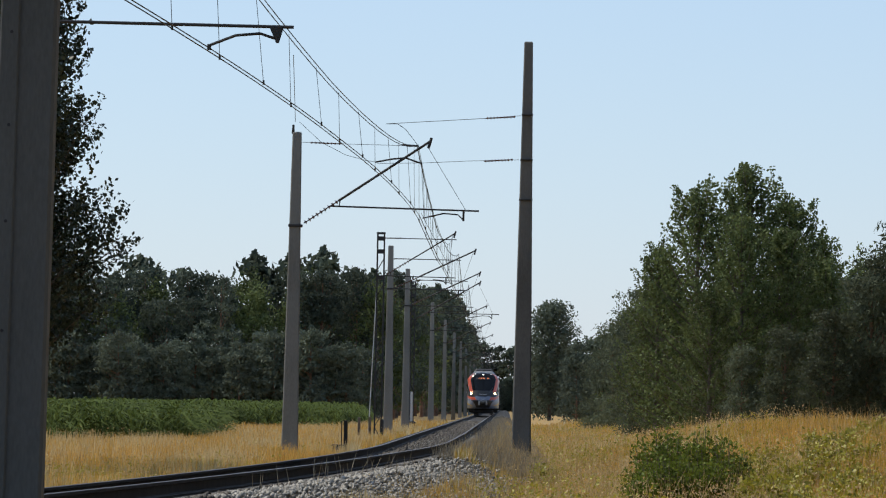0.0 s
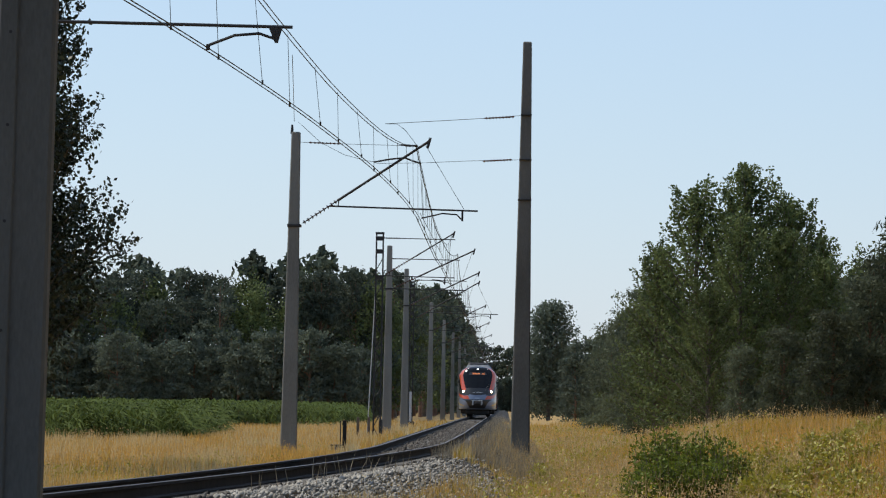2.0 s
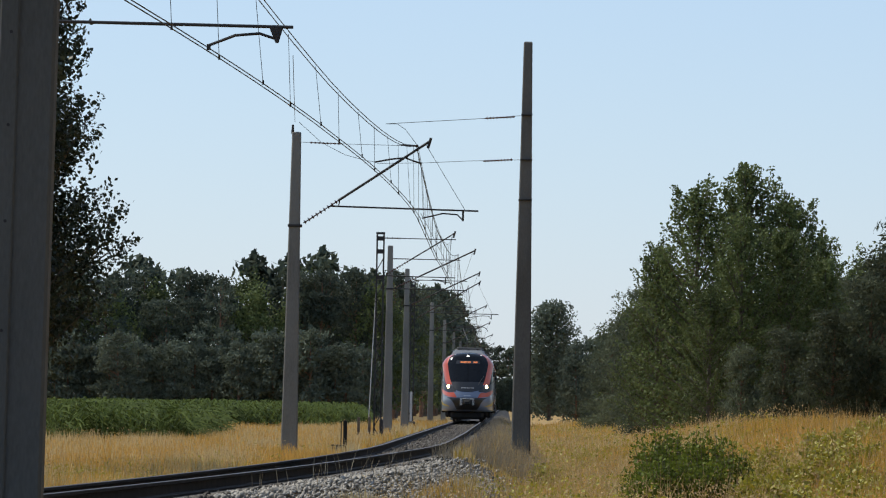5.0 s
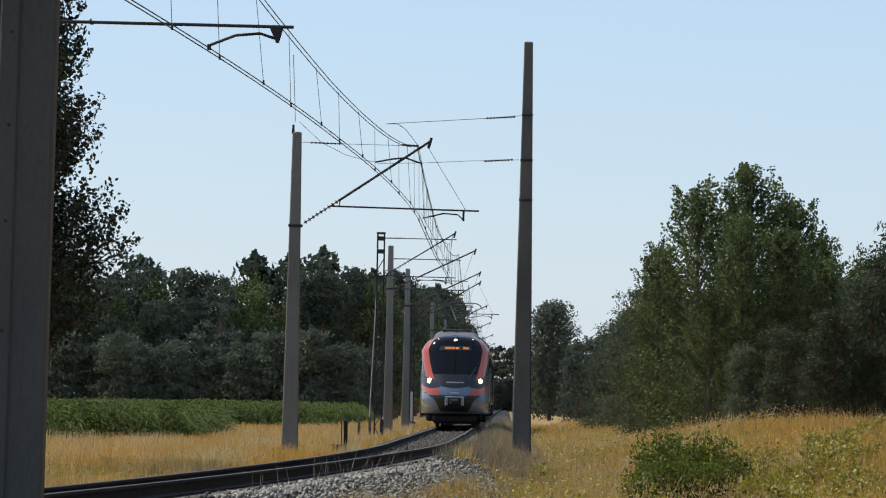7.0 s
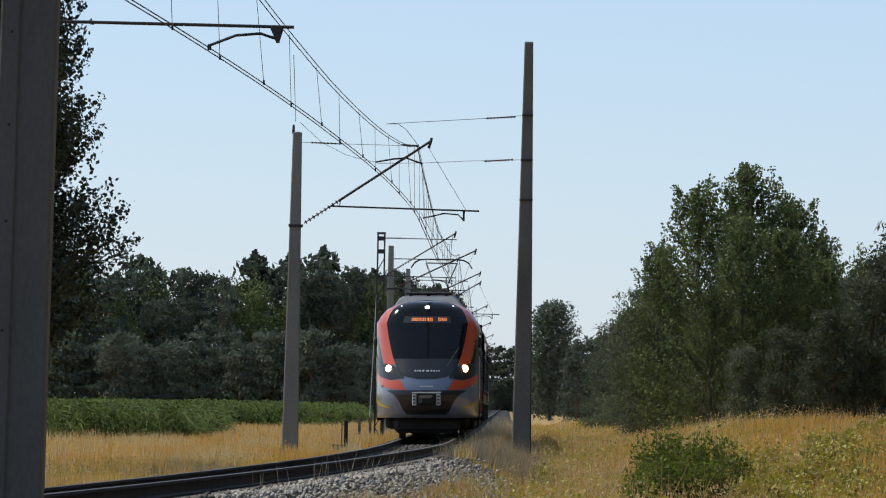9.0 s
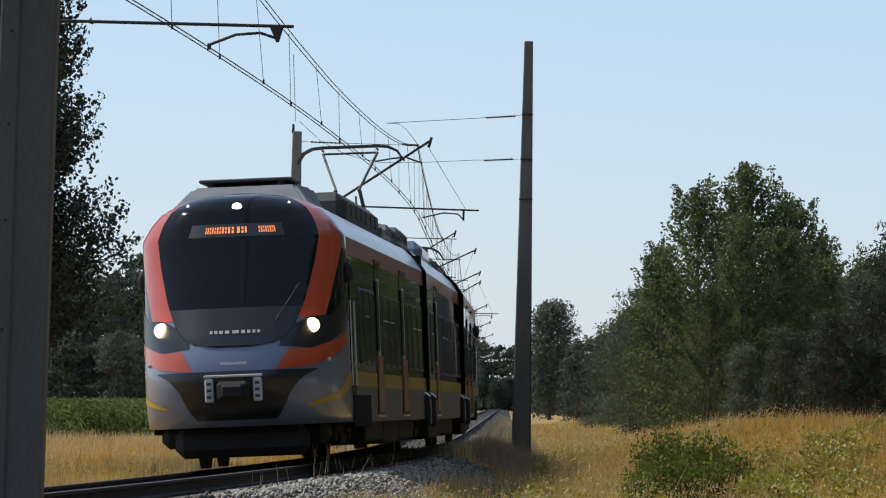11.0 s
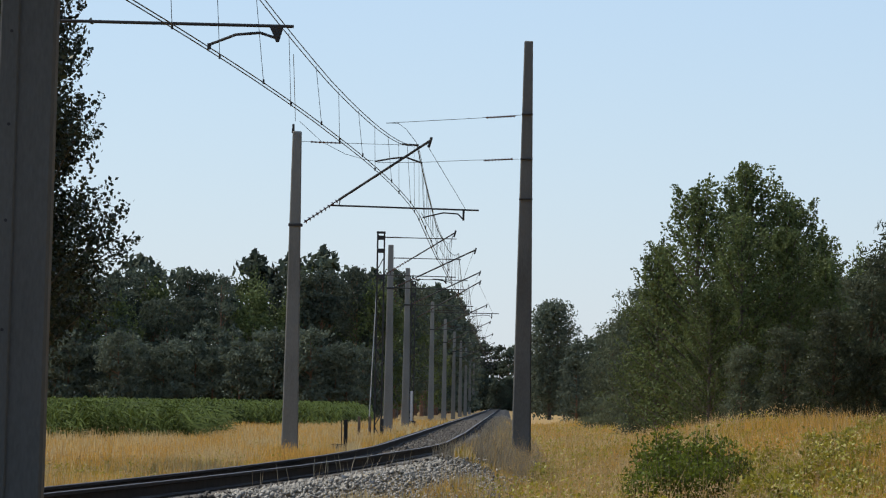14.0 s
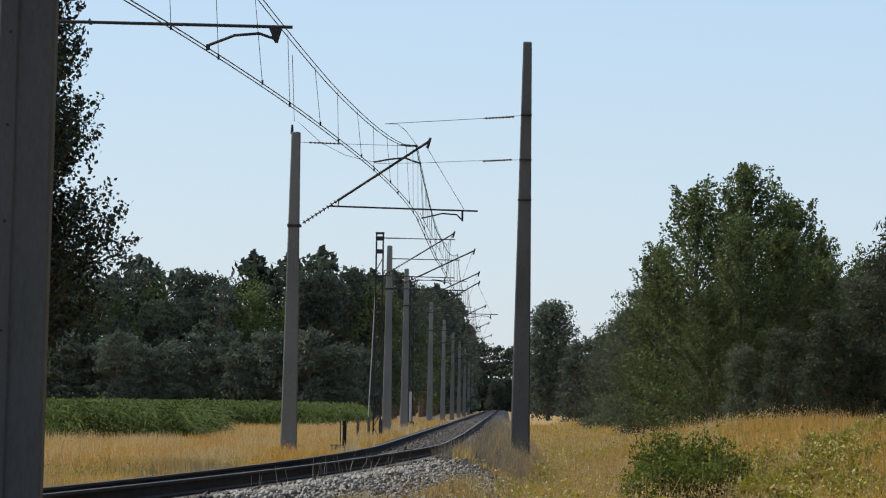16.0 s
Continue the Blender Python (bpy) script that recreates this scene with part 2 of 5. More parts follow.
def build_sleepers():
    me = None
    y = 30.0
    bm = box(B(), -1.25, 1.25, -.125, .125, -.36, -.178, .02)
    first = part("sleeper", bm, M_sleeper)
    tagged(first, "weathered grey sleeper half buried in crushed stone", "sleeper", "sleepers of the track", "structure")
    first.matrix_basis = Matrix.Translation(on_track(y, 0, 0)) @ pose(0, 0, 0, 0, -math.degrees(math.atan(cant(y) / 1.5)), -math.degrees(math.atan(slope(y))))
    for i in range(1, 240):
        y = 30 + i * .65
        copy_thing(first, Matrix.Translation(on_track(y, 0, 0)) @ pose(0, 0, 0, 0, -math.degrees(math.atan(cant(y) / 1.5)), -math.degrees(math.atan(slope(y)))))


build_ground()
build_track()
build_sleepers()

# ---------- catenary masts and wires ----------
def mast_body(name, h, w0, w1, material, sink=.5):
    bm = B()
    q = [[bm.verts.new((sx * w / 2, sy * w / 2 * .8, z)) for sx, sy in ((-1, -1), (1, -1), (1, 1), (-1, 1))]
         for w, z in ((w0, -sink), (w1, h))]
    for j in range(4):
        bm.faces.new((q[0][j], q[0][(j + 1) % 4], q[1][(j + 1) % 4], q[1][j]))
    bm.faces.new(q[1]), bm.faces.new(q[0][::-1])
    bmesh.ops.bevel(bm, geom=[e for e in bm.edges], offset=.025, segments=1, affect="EDGES")
    return bm


MASTS = [123, 211, 247, 329, 397, 466, 532, 600, 668, 740]
for d in MASTS:
    x = track_x(d) - (3.22 if d == 123 else 2.9)
    z = -.5
    thing = tagged(empty("catenary_mast", pose(x, d, z, 0, .35 if d == 123 else 0, 0)), "tapered grey concrete catenary mast beside the railway track", "catenary mast", "catenary masts")
    part("mast_shaft", mast_body("mast", 8.2, .43, .225, M_concrete), M_concrete, thing)
pole = tagged(empty("line_pole", pose(2.0, 123, -.4, 0, .1, 0)), "tall dark tapered concrete pole at the trackside", "pole")
part("pole_shaft", mast_body("pole", 10.45, .50, .215, M_concrete_old), M_concrete_old, pole)

# near pole of the trackside, close to the viewer
near_pole = tagged(empty("trackside_pole", pose(-2.915, 34, -.5, 0, .75, 0)), "close grey concrete trackside pole with chamfered edges and small holes", "pole")
# near pole takes the concrete that has shade in its colour
bm = box(B(), -.18, .175, -.14, .14, -.4, 9.5, .022)
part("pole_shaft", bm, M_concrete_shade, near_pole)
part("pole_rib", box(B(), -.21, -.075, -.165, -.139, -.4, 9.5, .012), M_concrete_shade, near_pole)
for z in (1.95, 2.7, 3.36, 4.0, 4.7):
    part("pole_hole", tube(B(), [(-.128, -.1652, z), (-.128, -.168, z)], .012, 8), M_rubber, near_pole, "small dark hole")


def insulator(bm, a, b, n=7, r=.05):
    a, b = Vector(a), Vector(b)
    tube(bm, [a, b], .016, 6)
    for i in range(n):
        p = a.lerp(b, (i + .5) / n)
        d = (b - a).normalized() * .02
        tube(bm, [p - d, p + d], r, 8, r * .5)
    return bm


CONTACT = 5.6


def stag(y):
    """Sideways zigzag of the wires along the line."""
    return lerp_table([(6.5, 0.0), (64.7, .04), (123, .13), (158, -.08), (211, 0.0), (1200, 0.0)], y)


def lerp_table(tab, v, key=0, val=1):
    for a, b in zip(tab, tab[1:]):
        if a[key] <= v <= b[key]:
            return a[val] + (b[val] - a[val]) * (v - a[key]) / max(1e-9, b[key] - a[key])
    return tab[-1][val] if v > tab[-1][key] else tab[0][val]


# concrete masts' cantilevers, the lattice mast and the out-of-view mast that carries the nearest arm
def cantilever(thing, d, mx, foot=5.36, light=1.0, tip_x=.22, over=1.35, tie=0.0):
    """Slanted tube with insulator, level tube and drop arm, in the mast's space. mx: from mast to track middle."""
    z0 = .5
    tip = Vector((mx + tip_x, 0, 7.55 + z0))
    a = Vector((.12, 0, foot + z0))
    k = (tip - a).normalized()
    part("bracket_tube", tube(B(), [a + k * 1.15, tip], .032 * light, 8), M_steel, thing, "slanted steel bracket tube")
    part("bracket_insulator", insulator(B(), a + k * .12, a + k * 1.15, 9, .06), M_insul, thing, "ribbed brown insulator")
    part("bracket_foot", box(B(), -.165, .19, -.15, .15, foot + z0 - .035, foot + z0 + .035, .01), M_steel, thing)
    if tie:
        part("tie_tube", tube(B(), [(.08, 0, tie + z0 + .02), (mx + .1, 0, tie + z0)], .02, 6), M_steel, thing, "level steel tie tube")
        part("tie_insulator", insulator(B(), (.12, 0, tie + z0 + .02), (.8, 0, tie + z0 + .02), 7, .04), M_insul, thing, "ribbed brown insulator")
    lv = a + k * ((5.87 + z0 - a.z) / k.z)
    end = Vector((mx + over, 0, 5.83 + z0))
    part("level_tube", tube(B(), [lv, end], .022 * light, 8), M_steel, thing, "level steel registration tube")
    part("strut", tube(B(), [lv + Vector((.22, 0, 0)), lv + k * .3], .014, 6), M_steel, thing)
    part("drop_plate", tube(B(), [end - Vector((.38, 0, 0)), end - Vector((.38, 0, .26))], .03, 6), M_steel, thing)
    q = end - Vector((.38, 0, .24))
    part("steady_arm", tube(B(), [q, q + Vector((-.14, 0, .14)), q + Vector((-.5, 0, .16)), Vector((mx - .05, 0, CONTACT + z0 + .02))], .02 * light, 6), M_steel, thing, "bent steady arm")
    part("hanger_wire", tube(B(), [tip - Vector((.1, 0, .1)), end - Vector((.32, 0, 0))], .006, 4), M_wire, thing)
    part("saddle", tube(B(), [tip - Vector((.05, 0, .18)), tip + Vector((.02, 0, .08))], .04, 6), M_steel, thing)


MASTS_MADE = {round(o.location.y): o for o in scene.objects if o.name.startswith("catenary_mast")}
for d, thing in MASTS_MADE.items():
    if d == 123:
        cantilever(thing, d, 3.22, tip_x=.11)
    else:
        cantilever(thing, d, 2.9, 5.85, 1.0, .72, .4, 7.12)
    if d == 123:
        part("top_fitting", tube(B(), [(-.1, 0, 8.15), (-.1, 0, 8.38)], .045, 6, .03), M_steel, thing)

hid = tagged(empty("catenary_mast", pose(track_x(64.7) - 3.22, 64.7, -.5)), "tapered grey concrete catenary mast beside the railway track", "catenary mast", "catenary masts")
part("mast_shaft", mast_body("mast", 8.2, .43, .225, M_concrete), M_concrete, hid)
part("level_tube", tube(B(), [(.1, 0, 6.43), (4.06, 0, 6.40)], .022, 8), M_steel, hid, "level steel registration tube")
bm = B()
q = [bm.verts.new(v) for v in ((3.74, -.02, 6.4), (3.93, -.02, 6.4), (3.87, -.02, 6.19), (3.83, -.02, 6.19), (3.74, .02, 6.4), (3.93, .02, 6.4), (3.87, .02, 6.19), (3.83, .02, 6.19))]
for f in ((0, 1, 2, 3), (7, 6, 5, 4), (0, 4, 5, 1), (1, 5, 6, 2), (2, 6, 7, 3), (3, 7, 4, 0)):
    bm.faces.new([q[i] for i in f])
part("drop_plate", bm, M_steel, hid, "tapered steel drop plate")
part("steady_arm", tube(B(), [(3.84, 0, 6.24), (3.62, 0, 6.31), (3.3, 0, 6.28), (2.95, 0, 6.14)], .021, 6), M_steel, hid, "bent steady arm")
part("wire_clamp", box(B(), 2.93, 2.98, -.03, .03, 6.08, 6.16, .006), M_steel, hid)

def lattice_mast(x, y, w, label):
    thing = tagged(empty("lattice_mast", pose(x, y, -.5)), label, "catenary mast")
    for sx in (-w, w):
        for sy in (-.1, .1):
            part("lattice_leg", box(B(), sx - .03, sx + .03, sy - .03, sy + .03, -.3, 8.0), M_steel, thing)
    for i in range(16):
        z = .3 + i * .5
        if i in (12, 14, 15):
            part("lattice_plate", box(B(), -w - .01, w + .01, -.14, .14, z - .08, z + .08), M_steel, thing)
        else:
            e = 1 if i % 2 else -1
            part("lattice_lace", tube(B(), [(-w * e, -.1, z - .24), (w * e, -.1, z + .24)], .018, 4), M_steel, thing)
    part("top_plate", box(B(), -w - .04, w + .04, -.14, .14, 7.96, 8.04), M_steel, thing)
    return thing


lat = lattice_mast(-2.43, 190, .13, "dark steel lattice mast with tension weights")
part("anchor_stay", tube(B(), [(-.12, 0, 6.3), (-.36, 0, .2)], .022, 5), M_white_mark, lat, "pale slanting stay rod")
part("weight_stack", box(B(), .08, .22, -.1, .1, .2, .85, .03), M_equip_dark, lat, "dark stack of tension weights")
cantilever(lat, 190, 2.8, 5.85, .8, .05, .1, 7.3)
thin = lattice_mast(-1.61, 266, .1, "slim dark steel lattice mast among concrete masts")
part("base_sleeve", box(B(), -.13, .13, -.13, .13, .2, 2.1, .01), M_white_mark, thin, "pale painted base sleeve")
part("base_block", box(B(), -.24, .24, -.2, .2, -.1, .5, .03), M_equip_dark, thin)
cantilever(thin, 266, 3.0, 5.5, 1.0, .6, 1.62)

# short posts and a small trackside box
dp = tagged(empty("track_post", pose(-2.47, 128, -.5)), "short dark wooden post in dry grass", "post")
part("post_shaft", box(B(), -.045, .055, -.05, .05, -.1, 1.02, .01), M_under, dp)
part("post_rod", tube(B(), [(-.1, 0, -.1), (-.1, 0, 1.0)], .015, 6), M_under, dp)
cab_ = tagged(empty("trackside_box", pose(-2.65, 127, -.36)), "low grey trackside cable box in dry grass", "box")
part("box_body", box(B(), -.13, .13, -.12, .12, 0, .22, .02), M_concrete_old, cab_)
part("box_lid", box(B(), -.15, .15, -.14, .14, .22, .26, .01), M_steel, cab_)
for xx, yy in ((track_x(190) - 3.3, 178), (track_x(190) - 3.0, 184)):
    tp = tagged(empty("track_post", pose(xx, yy, -.5)), "short dark post beside the track in grass", "post", "short posts")
    part("post_shaft", box(B(), -.05, .05, -.05, .05, -.1, .95, .01), M_bark, tp)

# overhead wires: two contact wires, a bearing cable and droppers, span by span
SPANS = [(6.5, 64.7), (64.7, 123), (123, 211), (211, 266), (266, 329), (329, 397), (397, 466), (466, 532), (532, 600), (600, 668), (668, 740), (740, 810)]


def cable_at(a, b, t):
    sag = 1.78 - 4 * .92 * t * (1 - t)
    y = a + (b - a) * t
    return on_track(y, stag(y), CONTACT + sag)


for a, b in SPANS:
    line = tagged(empty("overhead_line"), "overhead railway line with two contact wires and bearing cable", "overhead line", "overhead line spans")
    n = 16 if b < 270 else 8
    for s in (-.035, .035):
        part("contact_wire", tube(B(), [on_track(a + (b - a) * i / n, s + stag(a + (b - a) * i / n), CONTACT) for i in range(n + 1)], .0085 if b < 130 else .011, 5), M_wire, line)
    for s in ((-.03, .03) if b < 130 else (0,)):
        part("bearing_cable", tube(B(), [cable_at(a, b, i / n) + Vector((s, 0, s * .4)) for i in range(n + 1)], .0085 if b < 130 else .013, 5), M_wire, line)
    if b < 400:
        m = max(6, int((b - a) / 5.2))
        for i in range(m):
            t = (i + .5) / m
            p = cable_at(a, b, t)
            c = on_track(a + (b - a) * t, stag(a + (b - a) * t) + (.035 if i % 2 else -.035), CONTACT)
            part("dropper", tube(B(), [p, c], .0045, 4), M_wire, line)
            part("dropper_clip", tube(B(), [c + Vector((0, 0, -.02)), c + Vector((0, 0, .05))], .016, 5), M_wire, line)

# second, parallel bearing cable and the cross wires between the first mast pair
extra = tagged(empty("overhead_line"), "second overhead cable pair rising to its anchor", "overhead line", "overhead line spans")
n = 14
part("contact_wire", tube(B(), [on_track(123 + 67 * i / n, .2 - .3 * i / n, 5.68 + .3 * i / n) for i in range(n + 1)], .007, 5), M_wire, extra)
part("bearing_cable", tube(B(), [on_track(123 + 67 * i / n, .16 - .2 * i / n, 7.4 - 4.4 * i / n * (1 - i / n)) for i in range(n + 1)], .007, 5), M_wire, extra)
for i in range(9):
    t = (i + .5) / 9
    part("dropper", tube(B(), [on_track(123 + 67 * t, .16 - .2 * t, 7.4 - 4.4 * t * (1 - t)), on_track(123 + 67 * t, .2 - .3 * t, 5.68 + .3 * t)], .006, 4), M_wire, extra)


def at(u, z, y=123.0):
    return Vector((u, y, z))


cross = tagged(empty("cross_wires"), "dark cross wires with ribbed insulators between mast and pole", "cross wires")
part("upper_wire", tube(B(), [at(1.86, 8.2), at(.72, 8.1), at(-1.5, 7.94), at(-1.2, 7.94), at(-1.0, 7.8), at(-.8, 7.55), at(-.66, 7.36)], .007, 5), M_wire, cross)
part("insulator", insulator(B(), at(1.72, 8.17), at(.98, 8.12), 9, .035), M_insul, cross, "ribbed dark insulator")
part("lower_wire", tube(B(), [at(1.83, 7.1), at(.6, 7.05), at(-.55, 6.98), at(-1.7, 6.95)], .006, 5), M_wire, cross)
part("insulator", insulator(B(), at(1.68, 7.1), at(.95, 7.05), 9, .035), M_insul, cross, "ribbed dark insulator")
part("mast_wire", tube(B(), [at(-3.72, 7.45), at(-2.5, 7.42), at(-.66, 7.4)], .006, 5), M_wire, cross)
part("insulator", insulator(B(), at(-3.38, 7.44), at(-2.6, 7.42), 8, .03), M_insul, cross, "ribbed dark insulator")
part("pull_off_bar", tube(B(), [at(-1.1, 7.42), at(-.68, 7.4)], .028, 6), M_steel, cross)
part("steady_arm", tube(B(), [at(-1.75, 6.98), at(-1.35, 7.06), at(-1.0, 7.1), at(-.8, 7.03), at(-.58, 6.96)], .024, 6), M_steel, cross, "bent steady arm")
part("slack_wire", tube(B(), [at(-3.66, 7.95), at(-3.1, 7.45), at(-2.5, 7.15), at(-2.0, 7.02), at(-1.7, 6.98)], .006, 5), M_wire, cross)
feed = tagged(empty("feeder_wire"), "thin feeder wire from mast top to overhead line", "feeder wire")
part("wire", tube(B(), [at(-3.76, 7.95), on_track(80, -.05, 6.55)], .006, 4), M_wire, feed)
for z in (7.1, 8.22, 6.1):
    part("pole_band", box(B(), -.02 - .235 + .0134 * (z + .4), .02 + .235 - .0134 * (z + .4), -.18, .18, z + .38, z + .42, .008), M_steel, pole)
for sy, r in ((0, .02), (.2, .03)):
    part("earth_cable", tube(B(), [(.14, -.17 - sy * .1, 7.2), (.19, -.2, 3.0), (.22, -.24, -.2)], .009, 5), M_wire, pole)

# ---------- the electric train: three cars ----------
SECTION = [(1.405, .58), (1.415, .82), (1.42, 1.09), (1.42, 1.30), (1.42, 2.0), (1.42, 2.6), (1.42, 2.95), (1.42, 3.2),
           (1.29, 3.42), (1.12, 3.6), (.84, 3.73), (.44, 3.82), (0, 3.85)]
NOSE = 2.4        # length of the shaped cab front
LEAD = [(.58, -.38), (.8, -.12), (1.05, -.02), (1.25, 0), (1.5, -.08), (1.8, -.25), (2.4, -.62), (3.0, -1.02), (3.4, -1.28),
        (3.6, -1.42), (3.73, -1.58), (3.82, -1.9), (3.85, -2.39)]


def half_width(z):
    return lerp_table(SECTION, z, 1, 0)


def nose_point(theta, z, tip, out=0.0):
    """A point of the cab front: theta degrees round from its middle, at the height z, out metres off the skin."""
    def base(th, zz):
        w, y0 = half_width(zz), tip - NOSE
        yf = tip + lerp_table(LEAD, zz)
        s, c = math.sin(radians(abs(th))), math.cos(radians(th))
        return Vector((math.copysign(w * s ** .77, th), y0 + (yf - y0) * max(0, c) ** .77, zz))
    p = base(theta, z)
    if out:
        e = 1.5
        a = base(min(89, theta + e), z) - base(max(-89, theta - e), z)
        b = base(theta, min(3.84, z + .03)) - base(theta, max(.59, z - .03))
        p = p + a.cross(b).normalized() * -out if a.cross(b).y < 0 else p + a.cross(b).normalized() * out
    return p


def nose_patch(tip, lo, hi, a, b, out=.006, na=24, nz=16, by_z=False):
    """A skin patch on the cab front. lo, hi give z for theta in a..b; with by_z they give theta for z in a..b."""
    bm = B()
    grid = []
    for i in range(na + 1):
        u = a + (b - a) * i / na
        row = []
        for j in range(nz + 1):
            v = lo(u) + (hi(u) - lo(u)) * j / nz
            if by_z:      # even steps across the front, not round it
                q0, q1 = (math.copysign(math.sin(radians(min(90, abs(e)))) ** .77, e) for e in (lo(u), hi(u)))
                q = q0 + (q1 - q0) * j / nz
                v = math.copysign(math.degrees(math.asin(min(1, abs(q) ** (1 / .77)))), q)
            row.append(bm.verts.new(nose_point(v, u, tip, out) if by_z else nose_point(u, v, tip, out)))
        grid.append(row)
    for i in range(na):
        for j in range(nz):
            bm.faces.new((grid[i][j], grid[i + 1][j], grid[i + 1][j + 1], grid[i][j + 1]))
    bmesh.ops.recalc_face_normals(bm, faces=bm.faces)
    return bm


def curve_of(*pts):
    tab = sorted(pts)
    return lambda v: lerp_table(tab, v)


def hull_shell(y0, y1, rows, bm, mats_of):
    """The prismatic part of a car body between y0 and y1, for the rows of SECTION given."""
    n = 6
    for side in (-1, 1):
        for (xa, za), (xb, zb), m in rows:
            for i in range(n):
                ya, yb = y0 + (y1 - y0) * i / n, y0 + (y1 - y0) * (i + 1) / n
                f = bm.faces.new([bm.verts.new(v) for v in ((side * xa, ya, za), (side * xa, yb, za), (side * xb, yb, zb), (side * xb, ya, zb))])
                f.material_index = m
    bmesh.ops.remove_doubles(bm, verts=bm.verts, dist=1e-4)
    bmesh.ops.recalc_face_normals(bm, faces=bm.faces)
    return bm


def disc(bm, x0, x1, y, z, r, n=20):
    a = [bm.verts.new((x0, y + r * math.cos(t), z + r * math.sin(t))) for t in (2 * math.pi * i / n for i in range(n))]
    b = [bm.verts.new((x1, v.co.y, v.co.z)) for v in a]
    for i in range(n):
        bm.faces.new((a[i], a[(i + 1) % n], b[(i + 1) % n], b[i]))
    bm.faces.new(a[::-1]), bm.faces.new(b)
    return bm


def bogie(car, y):
    frame_ = part("bogie", B(), M_under, car)
    bm = bmesh.new()
    for s in (-1, 1):
        box(bm, s * 1.0 - .07, s * 1.0 + .07, y - 1.75, y + 1.75, .42, .62, .03)
        for a in (-1.25, 1.25):
            box(bm, s * 1.0 - .14, s * 1.0 + .14, y + a - .2, y + a + .2, .3, .58, .04)
        tube(bm, [(s * 1.05, y - .5, .36), (s * 1.05, y + .5, .36)], .1, 8)
        for a in (-.35, .35):
            tube(bm, [(s * 1.0, y + a, .6), (s * 1.0, y + a, .9)], .17, 10)
    box(bm, -1.0, 1.0, y - .3, y + .3, .4, .6, .03)
    bm.to_mesh(frame_.data)
    bm.free()
    for a in (-1.25, 1.25):
        for s in (-1, 1):
            bm = disc(B(), s * .68, s * .81, y + a, .42, .42)
            disc(bm, s * .81, s * .84, y + a, .42, .2)
            part("wheel", bm, M_wheel, frame_, "dull brown steel wheel", False)
        part("axle", tube(B(), [(-.68, y + a, .42), (.68, y + a, .42)], .09, 8), M_under, frame_)


def side_window(car, side, y, w, sash=True, z0=1.44, z1=2.5):
    x = side * 1.425
    bm = B()
    r = .09
    pts = []
    for cy, cz, a0 in ((y + w / 2 - r, z1 - r, 0), (y - w / 2 + r, z1 - r, 90), (y - w / 2 + r, z0 + r, 180), (y + w / 2 - r, z0 + r, 270)):
        for k in range(4):
            t = radians(a0 + 30 * k)
            pts.append((cy + r * math.cos(t), cz + r * math.sin(t)))

    def at(p, o):
        return Vector((side * (lerp_table(SECTION, p[1], 1, 0) + o), p[0], p[1]))
    a = [bm.verts.new(at(p, .012)) for p in pts]
    b = [bm.verts.new(at(p, -.02)) for p in pts]
    bm.faces.new(a)
    for i in range(len(a)):
        bm.faces.new((a[i], b[i], b[(i + 1) % len(a)], a[(i + 1) % len(a)]))
    bmesh.ops.recalc_face_normals(bm, faces=bm.faces)
    win = part("side_window", bm, M_glass, car)
    bm = B()
    outer = [(y + (p[0] - y) * (1 + .055 / w), (z0 + z1) / 2 + (p[1] - (z0 + z1) / 2) * (1 + .055 / (z1 - z0))) for p in pts]
    rings = [[bm.verts.new(at(p, o)) for p in q] for q, o in ((pts, .013), (pts, .02), (outer, .02), (outer, .0))]
    for p, q in zip(rings, rings[1:]):
        for i in range(len(p)):
            bm.faces.new((p[i], p[(i + 1) % len(p)], q[(i + 1) % len(p)], q[i]))
    bmesh.ops.recalc_face_normals(bm, faces=bm.faces)
    part("window_rim", bm, M_rim, win, "thin dull rounded rim")
    bm = box(B(), min(x, x + side * .012), max(x, x + side * .012), y - w / 2 + .06, y + w / 2 - .06, z0 - .02, z0 + .005)
    part("sill_strip", bm, M_alu, win, "thin bright metal strip")
    if sash:
        xs = side * 1.424
        bm = box(B(), min(xs, xs + side * .014), max(xs, xs + side * .014), y - w / 2 + .04, y + w / 2 - .04, 2.12, 2.145)
        part("sash_strip", bm, M_alu, win, "thin bright metal strip")
        bm = box(B(), min(xs - side * .02, xs + side * .005), max(xs - side * .02, xs + side * .005), y - w / 2 + .05, y + w / 2 - .05, 2.30, 2.42)
        part("vent_flap", bm, M_equip_dark, win)


